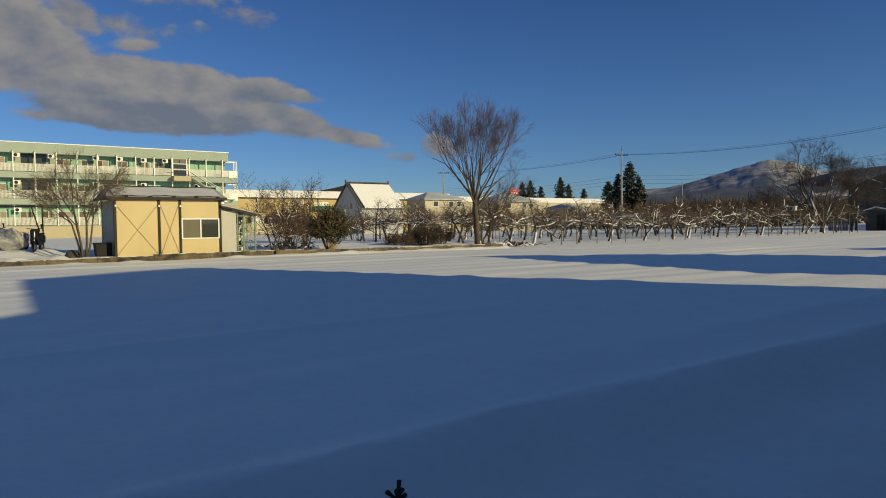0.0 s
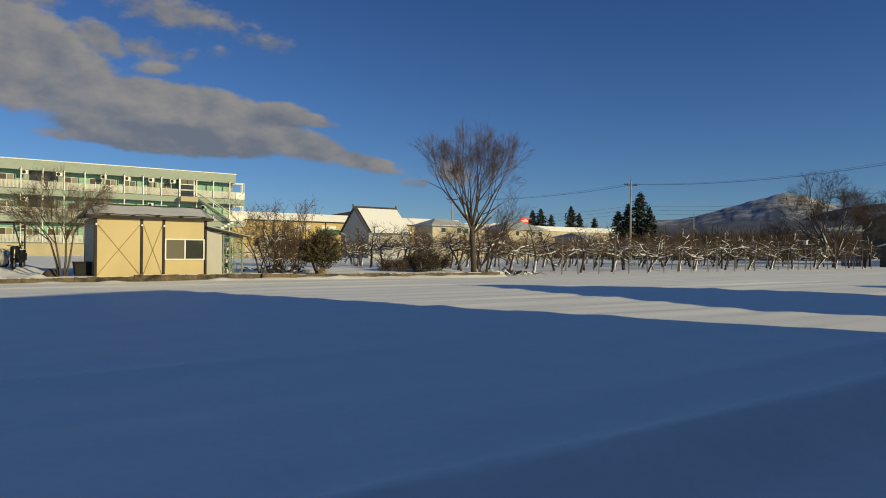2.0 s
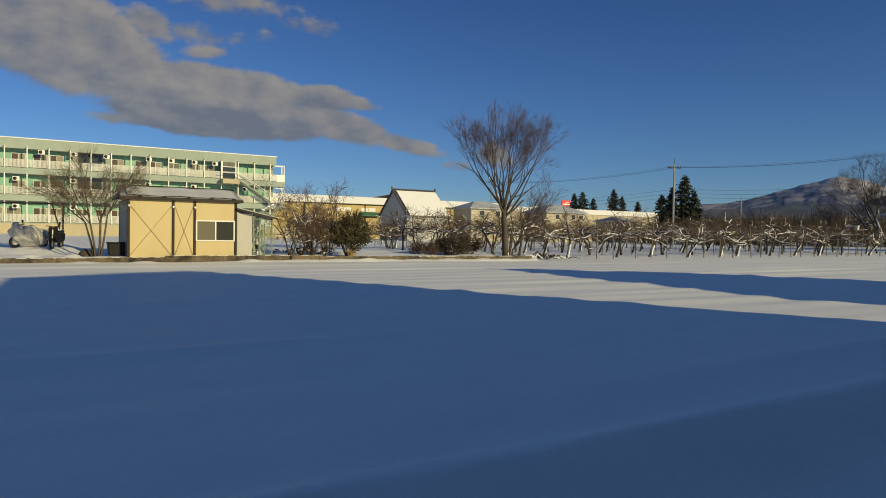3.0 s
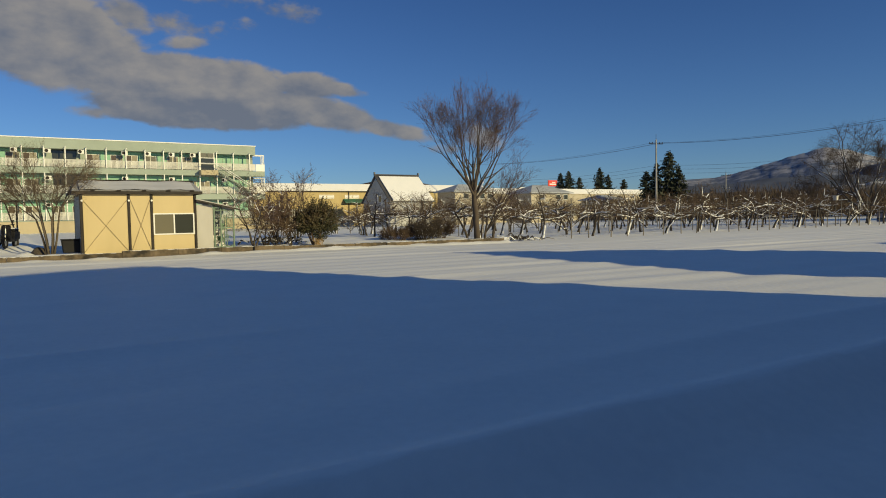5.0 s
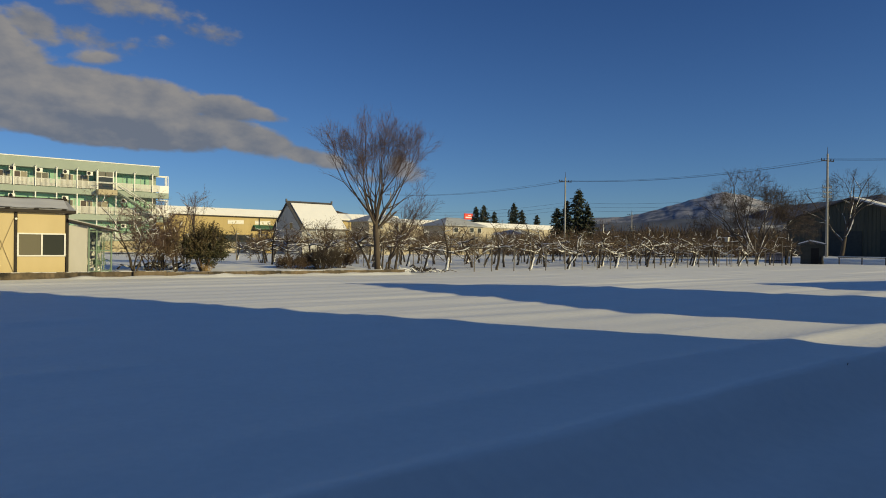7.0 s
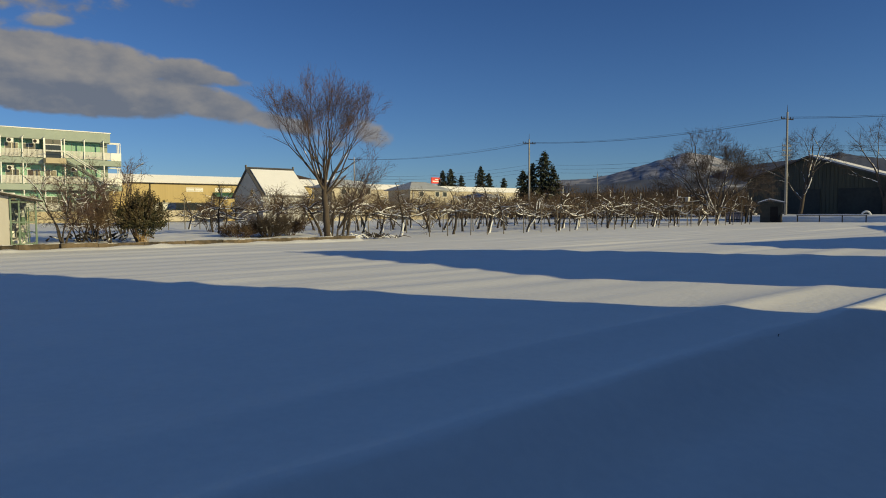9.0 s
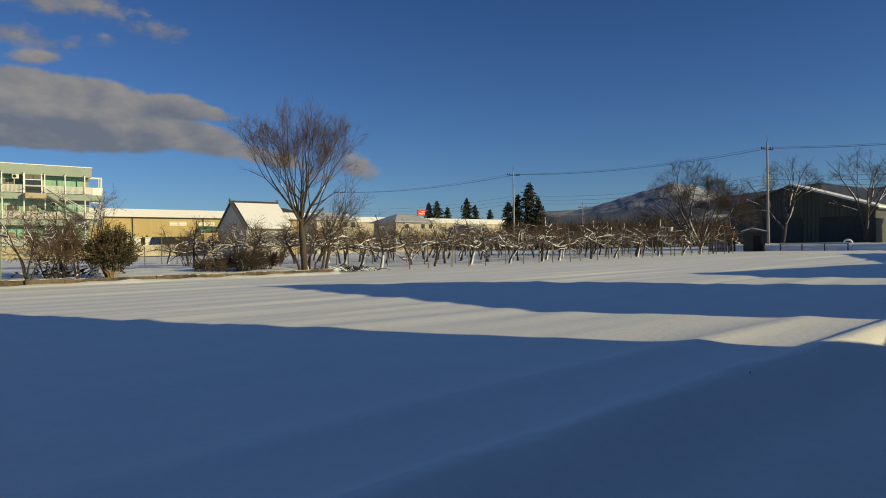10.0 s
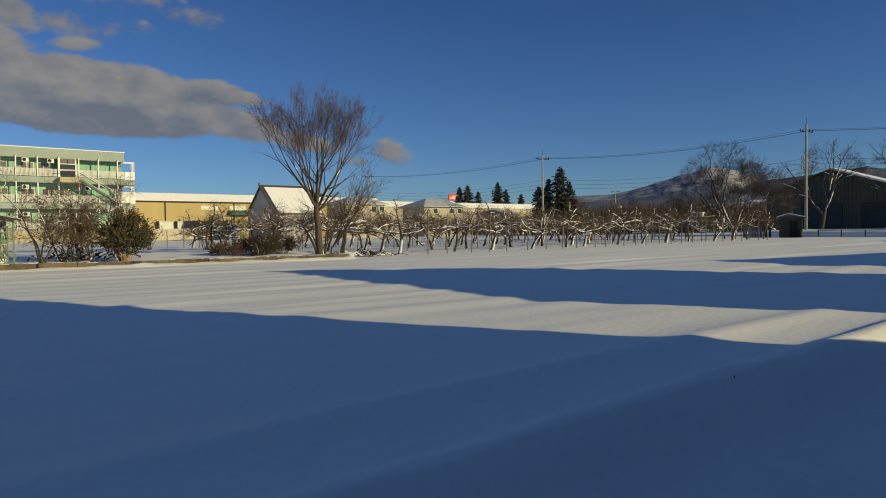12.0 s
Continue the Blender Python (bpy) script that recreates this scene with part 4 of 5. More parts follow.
gt.tube([(0.32, 0.1, -0.1), (0.38, 0.08, 0.6), (0.46, 0.1, 1.3), (0.62, 0.12, 2.1)], [0.075, 0.055, 0.045, 0.02], 6)
gt.tube([(0.2, 0.22, -0.1), (0.24, 0.26, 0.8), (0.22, 0.3, 1.7)], [0.06, 0.04, 0.018], 6)
gt.tube([(0.12, -0.1, 0.1), (0.08, -0.1, 0.4), (0.05, -0.09, 0.55)], [0.09, 0.08, 0.03], 6, 2)
vase = habit(axis=(-0.15, 0), outward=0.006, wander=0.06, up=0.042, bark=3, snowy=2, share=0.16, fat=0.7, twigs=2, twigs_from=4, twig=0.55, thin=0.0042, twig_up=0.10, twig_angle=(14, 34),
             twig_kids=2, levels=6, split=(17, 31), ratio=0.81, third=0.18,
             inside=lambda q: math.hypot(q.x + 0.1, q.y) < 0.35 + 0.70 * (q.z - 2.5) and q.z + 0.10 * (q.x ** 2 + q.y ** 2) < 8.25)
for k in range(14):
    a = 2.4 * k + rnd.uniform(-0.25, 0.25)
    lean_deg = 50 * math.sqrt((k + 0.4) / 14) + rnd.uniform(-3, 3)
    z0 = 2.95 - 0.75 * (lean_deg / 53) * rnd.random()
    d = Vector((math.sin(radians(lean_deg)) * math.cos(a), math.sin(radians(lean_deg)) * math.sin(a), math.cos(radians(lean_deg))))
    fork(gc, rnd, Vector((-0.14 + 0.05 * math.cos(a), 0.05 * math.sin(a), z0)), d, rnd.uniform(1.25, 1.5), 0.062 * rnd.uniform(0.8, 1.2), 0, vase)
for k in range(7):
    a = rnd.uniform(0, 6.28)
    twig(gc, rnd, Vector((-0.13, 0, 2.1 + 0.12 * k)), Vector((math.cos(a) * 0.9, math.sin(a) * 0.9, 0.5)).normalized(), 1.3, 0.009, 0.05, 3, 1)
tree_parts(big, gt, gc, [BARK, TWIG, SNOW])

# leaning thin tree beside it
rnd = random.Random(5)
ob = thing("bare_sapling", "thin leaning bare sapling beside the tall tree", "tree", 20.6, 0.3, 0)
gt, gc = Geo(), Geo()
stem_spec = [(7, 26, 0.5, 0.05, 0.08, 4, 0), (5, 30, 0.5, 0.03, 0.12, 3, 1), (4, 30, 0.55, 0.02, 0.14, 3, 1), (0, 0, 0, 0, 0.14, 3, 1), (0.4, 0.0065)]
gt.tube([(0, 0, -0.1), (0.1, 0, 0.6)], [0.07, 0.05], 6)
for k in range(6):
    grow(gc, rnd, Vector((0.1, 0, 0.5)), Vector((0.55 + 0.25 * rnd.random(), -0.35 + 0.3 * rnd.random(), 1.0)).normalized(), rnd.uniform(2.6, 4.0), 0.035, 0, stem_spec)
tree_parts(ob, gt, gc, [BARK, TWIG])

# many-stemmed small tree beside the shed
rnd = random.Random(8)
ob = thing("garden_tree", "many-stemmed bare garden tree beside the shed", "tree", -1.12, 0.55, 0.15)
gt, gc = Geo(), Geo()
spray = habit(axis=(-0.1, 0), outward=0.035, wander=0.07, up=0.012, bark=2, snowy=0, twigs_from=1, twigs=3, twig=0.55, thin=0.005, twig_up=0.0,
              twig_kids=2, twig_angle=(12, 34), levels=4, split=(16, 32), ratio=0.78, third=0.45)
for k in range(6):
    a = k * 1.05 + rnd.uniform(-0.2, 0.2)
    foot = Vector((0.09 * math.cos(a), 0.09 * math.sin(a), -0.1))
    d = Vector((0.19 * math.cos(a) - 0.04, 0.19 * math.sin(a), 1)).normalized()
    tip = foot + d * rnd.uniform(1.5, 2.0)
    gt.tube([tuple(foot), tuple(foot + d * 0.8 + Vector((0.03, 0, 0))), tuple(tip)], [0.050, 0.040, 0.030], 6)
    for q in range(2):
        b = a + (q - 0.5) * 1.1
        d2 = (d + Vector((math.cos(b) - 0.22, math.sin(b), 0.15)) * rnd.uniform(0.25, 0.95)).normalized()
        fork(gc, rnd, tip, d2, rnd.uniform(0.62, 0.82), 0.025, 0, spray)
tree_parts(ob, gt, gc, [GARDEN_BARK, GARDEN_TWIG])


def shrub(name, label, x, y, stems, height, spread, seed, mats, spec=None, z=None, lean=(0, 0), snowy=0.05):
    r = random.Random(seed)
    o = thing(name, label, "shrub", x, y, (ground_z(x, y) if z is None else z) - 0.04, group="bare garden shrubs")
    g1, g2 = Geo(), Geo()
    sp = spec or [(6, 30, 0.5, 0.04, 0.10, 4, 0), (5, 32, 0.5, 0.02, 0.13, 3, 1), (4, 32, 0.55, 0.0, 0.15, 3, 1), (0, 0, 0, 0, 0.15, 3, 1), (0.35, 0.007)]
    for k in range(stems):
        a = r.uniform(0, 6.283)
        d = Vector((math.cos(a) * spread * r.uniform(0.3, 1) + lean[0], math.sin(a) * spread * r.uniform(0.3, 1) + lean[1], 1)).normalized()
        fr = min(0.5, 0.012 * stems + 0.04) * r.uniform(0.2, 1)
        f = Vector((fr * math.cos(a), fr * math.sin(a), 0))
        g1.tube([tuple(f), tuple(f + d * height * 0.12)], [0.035 * height / 2.5, 0.028 * height / 2.5], 5)
        grow(g2, r, f + d * height * 0.10, d, height * r.uniform(0.62, 0.88), 0.026 * height / 2.5, 0, sp, (2, snowy, 0.8))
    if stems > 12:
        g2.f += [tuple(i + len(g2.v) for i in f) for f in g1.f]
        g2.v += g1.v
        g2.m += g1.m
        tagged(part("crown", g2, list(mats) + [SNOW], o, smooth=True), kind="stuff")
        return o
    return tree_parts(o, g1, g2, list(mats) + [SNOW])


SN = [ORCHARD_BARK, TWIG]
SPREAD = [(8, 46, 0.5, 0.0, 0.17, 4, 0), (7, 46, 0.5, 0.0, 0.18, 3, 1), (6, 40, 0.55, 0.0, 0.18, 3, 1), (0, 0, 0, 0, 0.15, 3, 1), (0.35, 0.0065, 0.2)]
LOW = [(7, 40, 0.55, 0.03, 0.14, 4, 0), (5, 40, 0.55, 0.02, 0.15, 3, 1), (4, 38, 0.6, 0.0, 0.16, 3, 1), (0, 0, 0, 0, 0.15, 3, 1), (0.3, 0.007, 0.05)]
shrub("fruit_tree", "forked snow-caught bare fruit tree behind the kerb", 7.2, 0.3, 4, 3.5, 0.85, 31, SN, SPREAD, snowy=0.28)
shrub("bare_shrub", "tall bare brown shrub in the garden", 8.2, 1.6, 6, 2.7, 0.8, 32, SN, SPREAD)
shrub("bare_shrub", "tall bare brown shrub in the garden", 9.2, 3.0, 7, 3.2, 0.6, 33, SN, SPREAD)
shrub("bare_shrub", "tall bare brown shrub in the garden", 10.8, 4.2, 6, 3.4, 0.5, 34, SN)
shrub("bare_shrub", "low tangled shrub with snow on its twigs", 8.5, 0.8, 7, 2.1, 0.9, 35, [ORCHARD_BARK, ORCHARD_TWIG], SPREAD)
shrub("bare_shrub", "bare brown shrub beside the evergreen bush", 9.2, 0.9, 6, 2.1, 0.7, 38, [ORCHARD_BARK, ORCHARD_TWIG], SPREAD)
shrub("rusty_shrub", "rusty brown twiggy shrub behind the kerb", 15.5, 1.5, 55, 0.72, 1.3, 36, [RUST_TWIG, ORCHARD_TWIG], LOW)
shrub("dark_shrub", "dense dark twiggy shrub behind the kerb", 17.0, 1.1, 95, 1.0, 1.0, 37, [BARK, BARK], LOW)
shrub("rusty_shrub", "rusty brown shrub under the tall tree", 18.6, 1.8, 26, 1.0, 1.1, 39, [RUST_TWIG, ORCHARD_TWIG], LOW)
for k, (x, y) in enumerate(((13.2, 12.5), (15.5, 14), (18, 11), (16, 17), (20.6, 4.4))):
    shrub("bare_shrub", "snow-caught bare shrub in the garden behind", x, y, 9, 1.25 + 0.25 * (k % 3), 0.8, 50 + k, [ORCHARD_BARK, ORCHARD_TWIG])


# evergreen bush: stems and many small leaves
def leafy(g, rnd, centre, radii, count, size, keep):
    n = 0
    while n < count:
        p = Vector((rnd.uniform(-1, 1), rnd.uniform(-1, 1), rnd.uniform(-1, 1)))
        if p.length > 1 or p.length < 0.45:
            continue
        q = Vector((p.x * radii[0], p.y * radii[1], p.z * radii[2])) + Vector(centre)
        if noise.noise(q * keep) < 0.0:
            continue
        n += 1
        a, b = side_of(Vector((0, 0, 1)), rnd), Vector((rnd.gauss(0, 1), rnd.gauss(0, 1), rnd.gauss(0, 1))).normalized()
        c = a.cross(b).normalized()
        s = size * rnd.uniform(0.6, 1.3)
        g.quad(q - b * s, q - c * s * 0.45, q + b * s, q + c * s * 0.45)


rnd = random.Random(77)
bush = thing("evergreen_bush", "dense dark evergreen bush with brown-tinged leaves", "bush", 10.35, 0.55, 0.1)
gs, gl = Geo(), Geo()
for k in range(11):
    a = rnd.uniform(0, 6.28)
    gs.tube([(0.1 * math.cos(a), 0.1 * math.sin(a), 0), (0.35 * math.cos(a), 0.35 * math.sin(a), 0.6), (0.7 * math.cos(a), 0.7 * math.sin(a), 1.5)], [0.03, 0.025, 0.01], 5)
for c, r, n in (((0, 0, 1.35), (0.75, 0.8, 0.8), 1500), ((0.45, 0.1, 1.65), (0.65, 0.6, 0.6), 900), ((-0.5, 0, 1.25), (0.55, 0.6, 0.6), 800),
                ((0.75, 0.1, 1.15), (0.5, 0.5, 0.6), 700), ((0.3, -0.2, 0.75), (0.6, 0.5, 0.4), 500)):
    leafy(gl, rnd, c, tuple(q * 0.98 for q in r), int(n * 1.1), 0.055, 2.8)
for k in range(330):
    a, b, s = rnd.uniform(0, 6.28), rnd.uniform(-0.35, 1.4), rnd.uniform(0.65, 1.08) + 0.22 * max(0.0, rnd.gauss(0, 0.6))
    tip = Vector((0.15 + 1.25 * s * math.cos(a) * math.cos(b), 1.05 * s * math.sin(a) * math.cos(b), 1.15 + 1.25 * s * math.sin(b)))
    root = Vector((0.05, 0, 0.75)).lerp(tip, 0.55)
    gs.tube([tuple(root), tuple(tip)], [0.008, 0.004], 3)
    for q in range(18):
        p = root.lerp(tip, 0.1 + 0.9 * q / 17)
        d = Vector((rnd.gauss(0, 1), rnd.gauss(0, 1), rnd.gauss(0.3, 1))).normalized() * 0.07
        sd = side_of(d.normalized(), rnd) * 0.028
        gl.quad(p, p + d * 0.5 - sd, p + d, p + d * 0.5 + sd)
part("stem", gs, ORCHARD_TWIG, bush)
part("foliage", gl, LEAF, bush)
tuft = Geo()
for k in range(90):
    a, l = rnd.uniform(0, 6.28), rnd.uniform(0.25, 0.5)
    f = Vector((rnd.gauss(0, 0.1), rnd.gauss(0, 0.06), 0))
    d = Vector((math.cos(a) * 0.5, math.sin(a) * 0.5, 1)).normalized()
    tuft.tube([tuple(f), tuple(f + d * l * 0.6), tuple(f + d * l + Vector((math.cos(a), math.sin(a), -0.3)) * 0.08)], [0.008, 0.006, 0.003], 3)
o = solid("grass_tuft", tuft, STRAW, "tuft of dry tan grass at the foot of the bush", "grass")
o.matrix_world = pose(10.3, 0.15, ground_z(10.3, 0.15) - 0.05)

# ---- orchard ----
def crooked(rnd, p, d, length, n, kink, rise_=0.0):
    pts = [p.copy()]
    for k in range(n):
        d = (d + side_of(d, rnd) * kink + Vector((0, 0, rise_))).normalized()
        p = p + d * (length / n)
        pts.append(p.copy())
    return pts


def orchard_tree(seed):
    """A pruned, wire-trained fruit tree: a crooked trunk, long level arms along the row, upright stubs and a haze of fine shoots."""
    r = random.Random(seed)
    o = thing("orchard_tree", "pruned orchard tree with snow along its spread branches", "fruit tree", 0, 0, -5000 - seed, group="orchard trees")
    g1, g2 = Geo(), Geo()
    la = r.uniform(0, 6.28)
    lean_ = r.uniform(0.1, 0.45)
    tp = crooked(r, Vector((0, 0, -0.1)), Vector((lean_ * math.cos(la), lean_ * math.sin(la), 1)).normalized(), r.uniform(1.5, 2.1), 6, 0.20, 0.05)
    tr = [0.105, 0.085, 0.078, 0.074, 0.068, 0.066, 0.058]
    g1.tube(tp, tr, 7)
    snow_along(g1, r, tp, tr, 0.85, 0.72)
    arms = []
    for k in range(r.choice((3, 4, 4))):
        a = (0 if k % 2 else math.pi) + r.uniform(-0.5, 0.5)
        i = r.choice((4, 5, 6, 6))
        arms.append((tp[i], Vector((math.cos(a), math.sin(a), r.uniform(-0.05, 0.3))).normalized(), r.uniform(1.4, 2.5), r.uniform(0.042, 0.056), 0.0))
    for k in range(r.choice((1, 2, 2))):
        a = r.uniform(0, 6.28)
        arms.append((tp[-1], Vector((0.45 * math.cos(a), 0.45 * math.sin(a), 1)).normalized(), r.uniform(1.0, 1.8), r.uniform(0.038, 0.05), 0.1))
    for p, d, ln, rr, up in arms:
        pts = crooked(r, p, d, ln, 7, 0.24, up)
        rad = [rr * (1 - 0.45 * q / 7) for q in range(8)]
        g2.tube(pts, rad, 5, 0)
        snow_along(g2, r, pts, rad, 0.85, 0.98)
        for q in range(int(ln * 5)):
            i = r.randrange(1, 8)
            a = r.uniform(0, 6.28)
            dd = Vector((math.cos(a) * 0.9, math.sin(a) * 0.9, r.uniform(-0.35, 1.0))).normalized()
            sub = crooked(r, pts[i], dd, r.uniform(0.35, 0.95), 3, 0.22)
            sr = [0.017, 0.015, 0.012, 0.008]
            g2.tube(sub, sr, 4, 1, cap=False)
            if r.random() < 0.4:
                snow_along(g2, r, sub, sr, 0.6, 1.35)
            for w in range(5):
                e = Vector((r.gauss(0, 1), r.gauss(0, 1), r.gauss(0.25, 0.8))).normalized()
                twig(g2, r, sub[r.randrange(1, 4)], (e + dd * 0.5).normalized(), r.uniform(0.3, 0.65), 0.006, 0.02, 2, 1)
    return tree_parts(o, g1, g2, [ORCHARD_BARK, ORCHARD_TWIG, SNOW])


kinds = [orchard_tree(s) for s in (101, 102, 103, 104, 105, 106, 107)]
rnd = random.Random(3)
used = set()
for x, y, k, turn, s in ((16.4, 6.0, 0, 20, 0.75), (18.3, 5.2, 1, -30, 0.8), (20.4, 6.6, 2, 70, 0.85), (19.2, 9.0, 3, 110, 0.85), (17.6, 9.4, 4, 160, 0.72), (21.6, 3.4, 6, 45, 0.95)):
    copy_thing(kinds[k], pose(x, y, ground_z(x, y), 0, 0, turn) @ Matrix.Scale(s, 4))
for j in range(7):
    for i in range(15):
        x = 22.5 + i * 3.7 + rnd.uniform(-0.6, 0.6) + (1.8 if j % 2 else 0)
        y = 1.6 + j * 4.3 + rnd.uniform(-0.6, 0.6)
        k = rnd.randrange(len(kinds))
        m = pose(x, y, ground_z(x, y), 0, 0, rnd.uniform(-50, 50))
        if k not in used:
            used.add(k)
            kinds[k].matrix_world = m
        else:
            copy_thing(kinds[k], m)

# posts and wires of the trellis
def trellis_post(h):
    return Geo().tube([(0, 0, -0.2), (0, 0, h)], [0.035, 0.03], 6).mesh("trellis_post", POST)


short_me, tall_me = trellis_post(1.55), trellis_post(2.5)
for j in range(4):
    n = 26 if j == 0 else 14
    for i in range(n):
        x = 26.5 + i * (1.75 if j == 0 else 3.3) + rnd.uniform(-0.15, 0.15)
        y = -0.5 + j * 6.0 + rnd.uniform(-0.15, 0.15)
        o = new("trellis_post", tall_me if (i + j) % 3 == 0 else short_me)
        o.matrix_world = pose(x, y, ground_z(x, y), rnd.uniform(-3, 3), rnd.uniform(-3, 3), 0)
        tagged(o, "thin weathered trellis post in the snow", "post", "orchard posts")
for j, y in enumerate((-0.5, 5.5, 11.5)):
    g = Geo()
    for z in (1.5, 2.1):
        g.tube([(26, y, z), (50, y, z - 0.04), (73, y, z)], [0.008] * 3, 3)
    solid("trellis_wire", g, CABLE, "thin wires strung between the orchard posts", "wire")

# brush heap at the kerb's end
rnd = random.Random(14)
heap = thing("brush_heap", "heap of cut branches half covered in snow", "branch heap")
for k in range(70):
    x, y = rnd.gauss(22.0, 0.9), rnd.gauss(-0.6, 0.4)
    a, l = rnd.uniform(0, 6.28), rnd.uniform(0.3, 0.9)
    z = 0.05 + 0.3 * math.exp(-((x - 22) / 0.8) ** 2) * rnd.random()
    br = Geo().tube([(x, y, z), (x + l * 0.5 * math.cos(a), y + l * 0.5 * math.sin(a), z + rnd.uniform(0, 0.25)), (x + l * math.cos(a), y + l * math.sin(a), z)], [0.03, 0.025, 0.012], 5)
    part("branch", br, ORCHARD_BARK if k % 3 else SNOW, heap, smooth=True)
pile = thing("brush_heap", "low heap of dark branches in the garden", "branch heap")
for k in range(60):
    x, y, a, l = rnd.gauss(9.0, 0.9), rnd.gauss(2.2, 0.4), rnd.uniform(0, 6.28), rnd.uniform(0.15, 0.45)
    z = ground_z(x, y) + 0.3 * rnd.random()
    part("branch", Geo().tube([(x, y, z), (x + l * math.cos(a), y + l * math.sin(a), z + 0.1)], [0.05, 0.03], 5), SNOW if k % 5 < 2 else ORCHARD_BARK, pile, smooth=True)

# ---- yard things by the shed ----
bin_ = thing("plastic_bin", "black plastic bin beside the shed", "bin", -0.36, 0.75, 0.28)
part("body", Geo().prism([(-0.30, 0), (0.30, 0), (0.36, 0.52), (-0.36, 0.52)], "y", -0.25, 0.25), BLACK_PLASTIC, bin_, bevel=0.02)
part("rim", Geo().box(-0.38, 0.38, -0.28, 0.28, 0.52, 0.57), BLACK_PLASTIC, bin_, bevel=0.015)
bm = bmesh.new()
bmesh.ops.create_icosphere(bm, subdivisions=3, radius=0.34)
for v in bm.verts:
    v.co *= 1 + 0.3 * noise.noise(v.co * 3)
    v.co.z = max(v.co.z * 0.8, -0.1)
me = bpy.data.meshes.new("snowy_sack")
bm.to_mesh(me)
bm.free()
me.materials.append(ORCHARD_BARK)
o = new("snowy_sack", me)
o.matrix_world = pose(-1.45, 1.1, ground_z(-1.45, 1.1) + 0.06)
tagged(o, "snow-topped sack beside the garden tree", "sack")


def scooter(x, y, z, rz, cover):
    s = thing("motor_scooter", "parked scooter under a pale cover" if cover else "dark parked scooter in the snow", "scooter", x, y, z, rz)
    for wx in (-0.55, 0.55):
        w = part("wheel", Geo().tube([(wx + 0.2 * math.cos(a * math.pi / 8), 0, 0.22 + 0.2 * math.sin(a * math.pi / 8)) for a in range(17)], [0.06] * 17, 6), BLACK_PLASTIC, s)
        part("rim", Geo().tube([(wx, -0.03, 0.22), (wx, 0.03, 0.22)], [0.13, 0.13], 10), GREY_STEEL, w)
    g = Geo().prism([(-0.75, 0.35), (-0.2, 0.25), (0.3, 0.28), (0.38, 0.75), (0.30, 0.78), (0.15, 0.38), (-0.1, 0.45), (-0.25, 0.72), (-0.8, 0.70)], "y", -0.14, 0.14)
    part("body", g, WHITE if cover else BLACK_PLASTIC, s, bevel=0.03)
    part("seat", Geo().box(-0.78, -0.2, -0.12, 0.12, 0.72, 0.82), PALE_BOARD if cover else BLACK_PLASTIC, s, bevel=0.04)
    part("front_shield", Geo().prism([(0.36, 0.3), (0.46, 0.32), (0.42, 0.95), (0.30, 0.98)], "y", -0.18, 0.18), WHITE if cover else BLACK_PLASTIC, s, bevel=0.02)
    part("fork", Geo().tube([(0.55, 0, 0.22), (0.38, 0, 0.95)], [0.03, 0.03], 6), GREY_STEEL, s)
    hb = part("handlebar", Geo().tube([(0.3, -0.32, 1.02), (0.36, 0, 0.98), (0.3, 0.32, 1.02)], [0.02] * 3, 6), BLACK_PLASTIC, s)
    part("mirror", Geo().tube([(0.33, 0.25, 1.0), (0.36, 0.28, 1.2)], [0.01, 0.05], 6), BLACK_PLASTIC, hb)
    if cover:
        bm = bmesh.new()
        bmesh.ops.create_icosphere(bm, subdivisions=3, radius=1.0)
        for v in bm.verts:
            n = noise.noise(v.co * 2.1 + Vector((3, 1, 0)))
            v.co = Vector((v.co.x * 0.78, v.co.y * 0.34, max(0.02, 0.42 + v.co.z * 0.52 + (0.18 if v.co.x > 0.45 else 0.0)))) * (1 + 0.28 * n)
        me = bpy.data.meshes.new("cover")
        bm.to_mesh(me)
        bm.free()
        for p in me.polygons:
            p.use_smooth = True
        me.materials.append(PALE_BOARD)
        o = new("cover", me)
        o.parent = s
        return s
    part("snow_cap", Geo().box(-0.7, -0.25, -0.1, 0.1, 0.82, 0.87), SNOW, s, "snow on the seat", bevel=0.02)
    return s


scooter(-2.5, 4.0, ground_z(-2.5, 4.0) - 0.02, 250, False)
scooter(-3.55, 4.2, ground_z(-3.55, 4.2) - 0.02, 200, True)
pf = thing("drying_frame", "dark pipe drying frame standing in the yard", "frame", -2.2, 4.7, ground_z(-2.2, 4.7))
part("upright", Geo().tube([(0, 0, -0.1), (0, 0, 2.05)], [0.035, 0.035], 6), DARK_STEEL, pf)
part("upright", Geo().tube([(-3.2, 0, -0.1), (-3.2, 0, 2.05)], [0.035, 0.035], 6), DARK_STEEL, pf)
part("brace", Geo().tube([(0, 0, 0.3), (-0.45, 0, 2.0)], [0.03, 0.03], 6), DARK_STEEL, pf)
part("crossbar", Geo().tube([(-3.4, 0, 1.95), (0.1, 0, 1.98)], [0.04, 0.04], 6), DARK_STEEL, pf)
for k in range(2):
    x = -1.9 - 1.6 * k
    m_ = Geo()
    for i in range(12):
        for j in range(5):
            m_.v.append((x + (i - 6) * 0.11, 1.2 + (j - 2) * 0.22, ground_z(x, 1.2) - 0.06 + 0.16 * math.cos((i - 5.5) / 5.5 * 1.5) * math.cos((j - 2) / 2 * 1.4)))
    m_.f = [(j + 5 * i, j + 5 * i + 5, j + 5 * i + 6, j + 5 * i + 1) for i in range(11) for j in range(4)]
    m_.m = [0] * len(m_.f)
    solid("snow_mound", m_, SNOW, "low mound of snow in the yard", "snow", smooth=True)


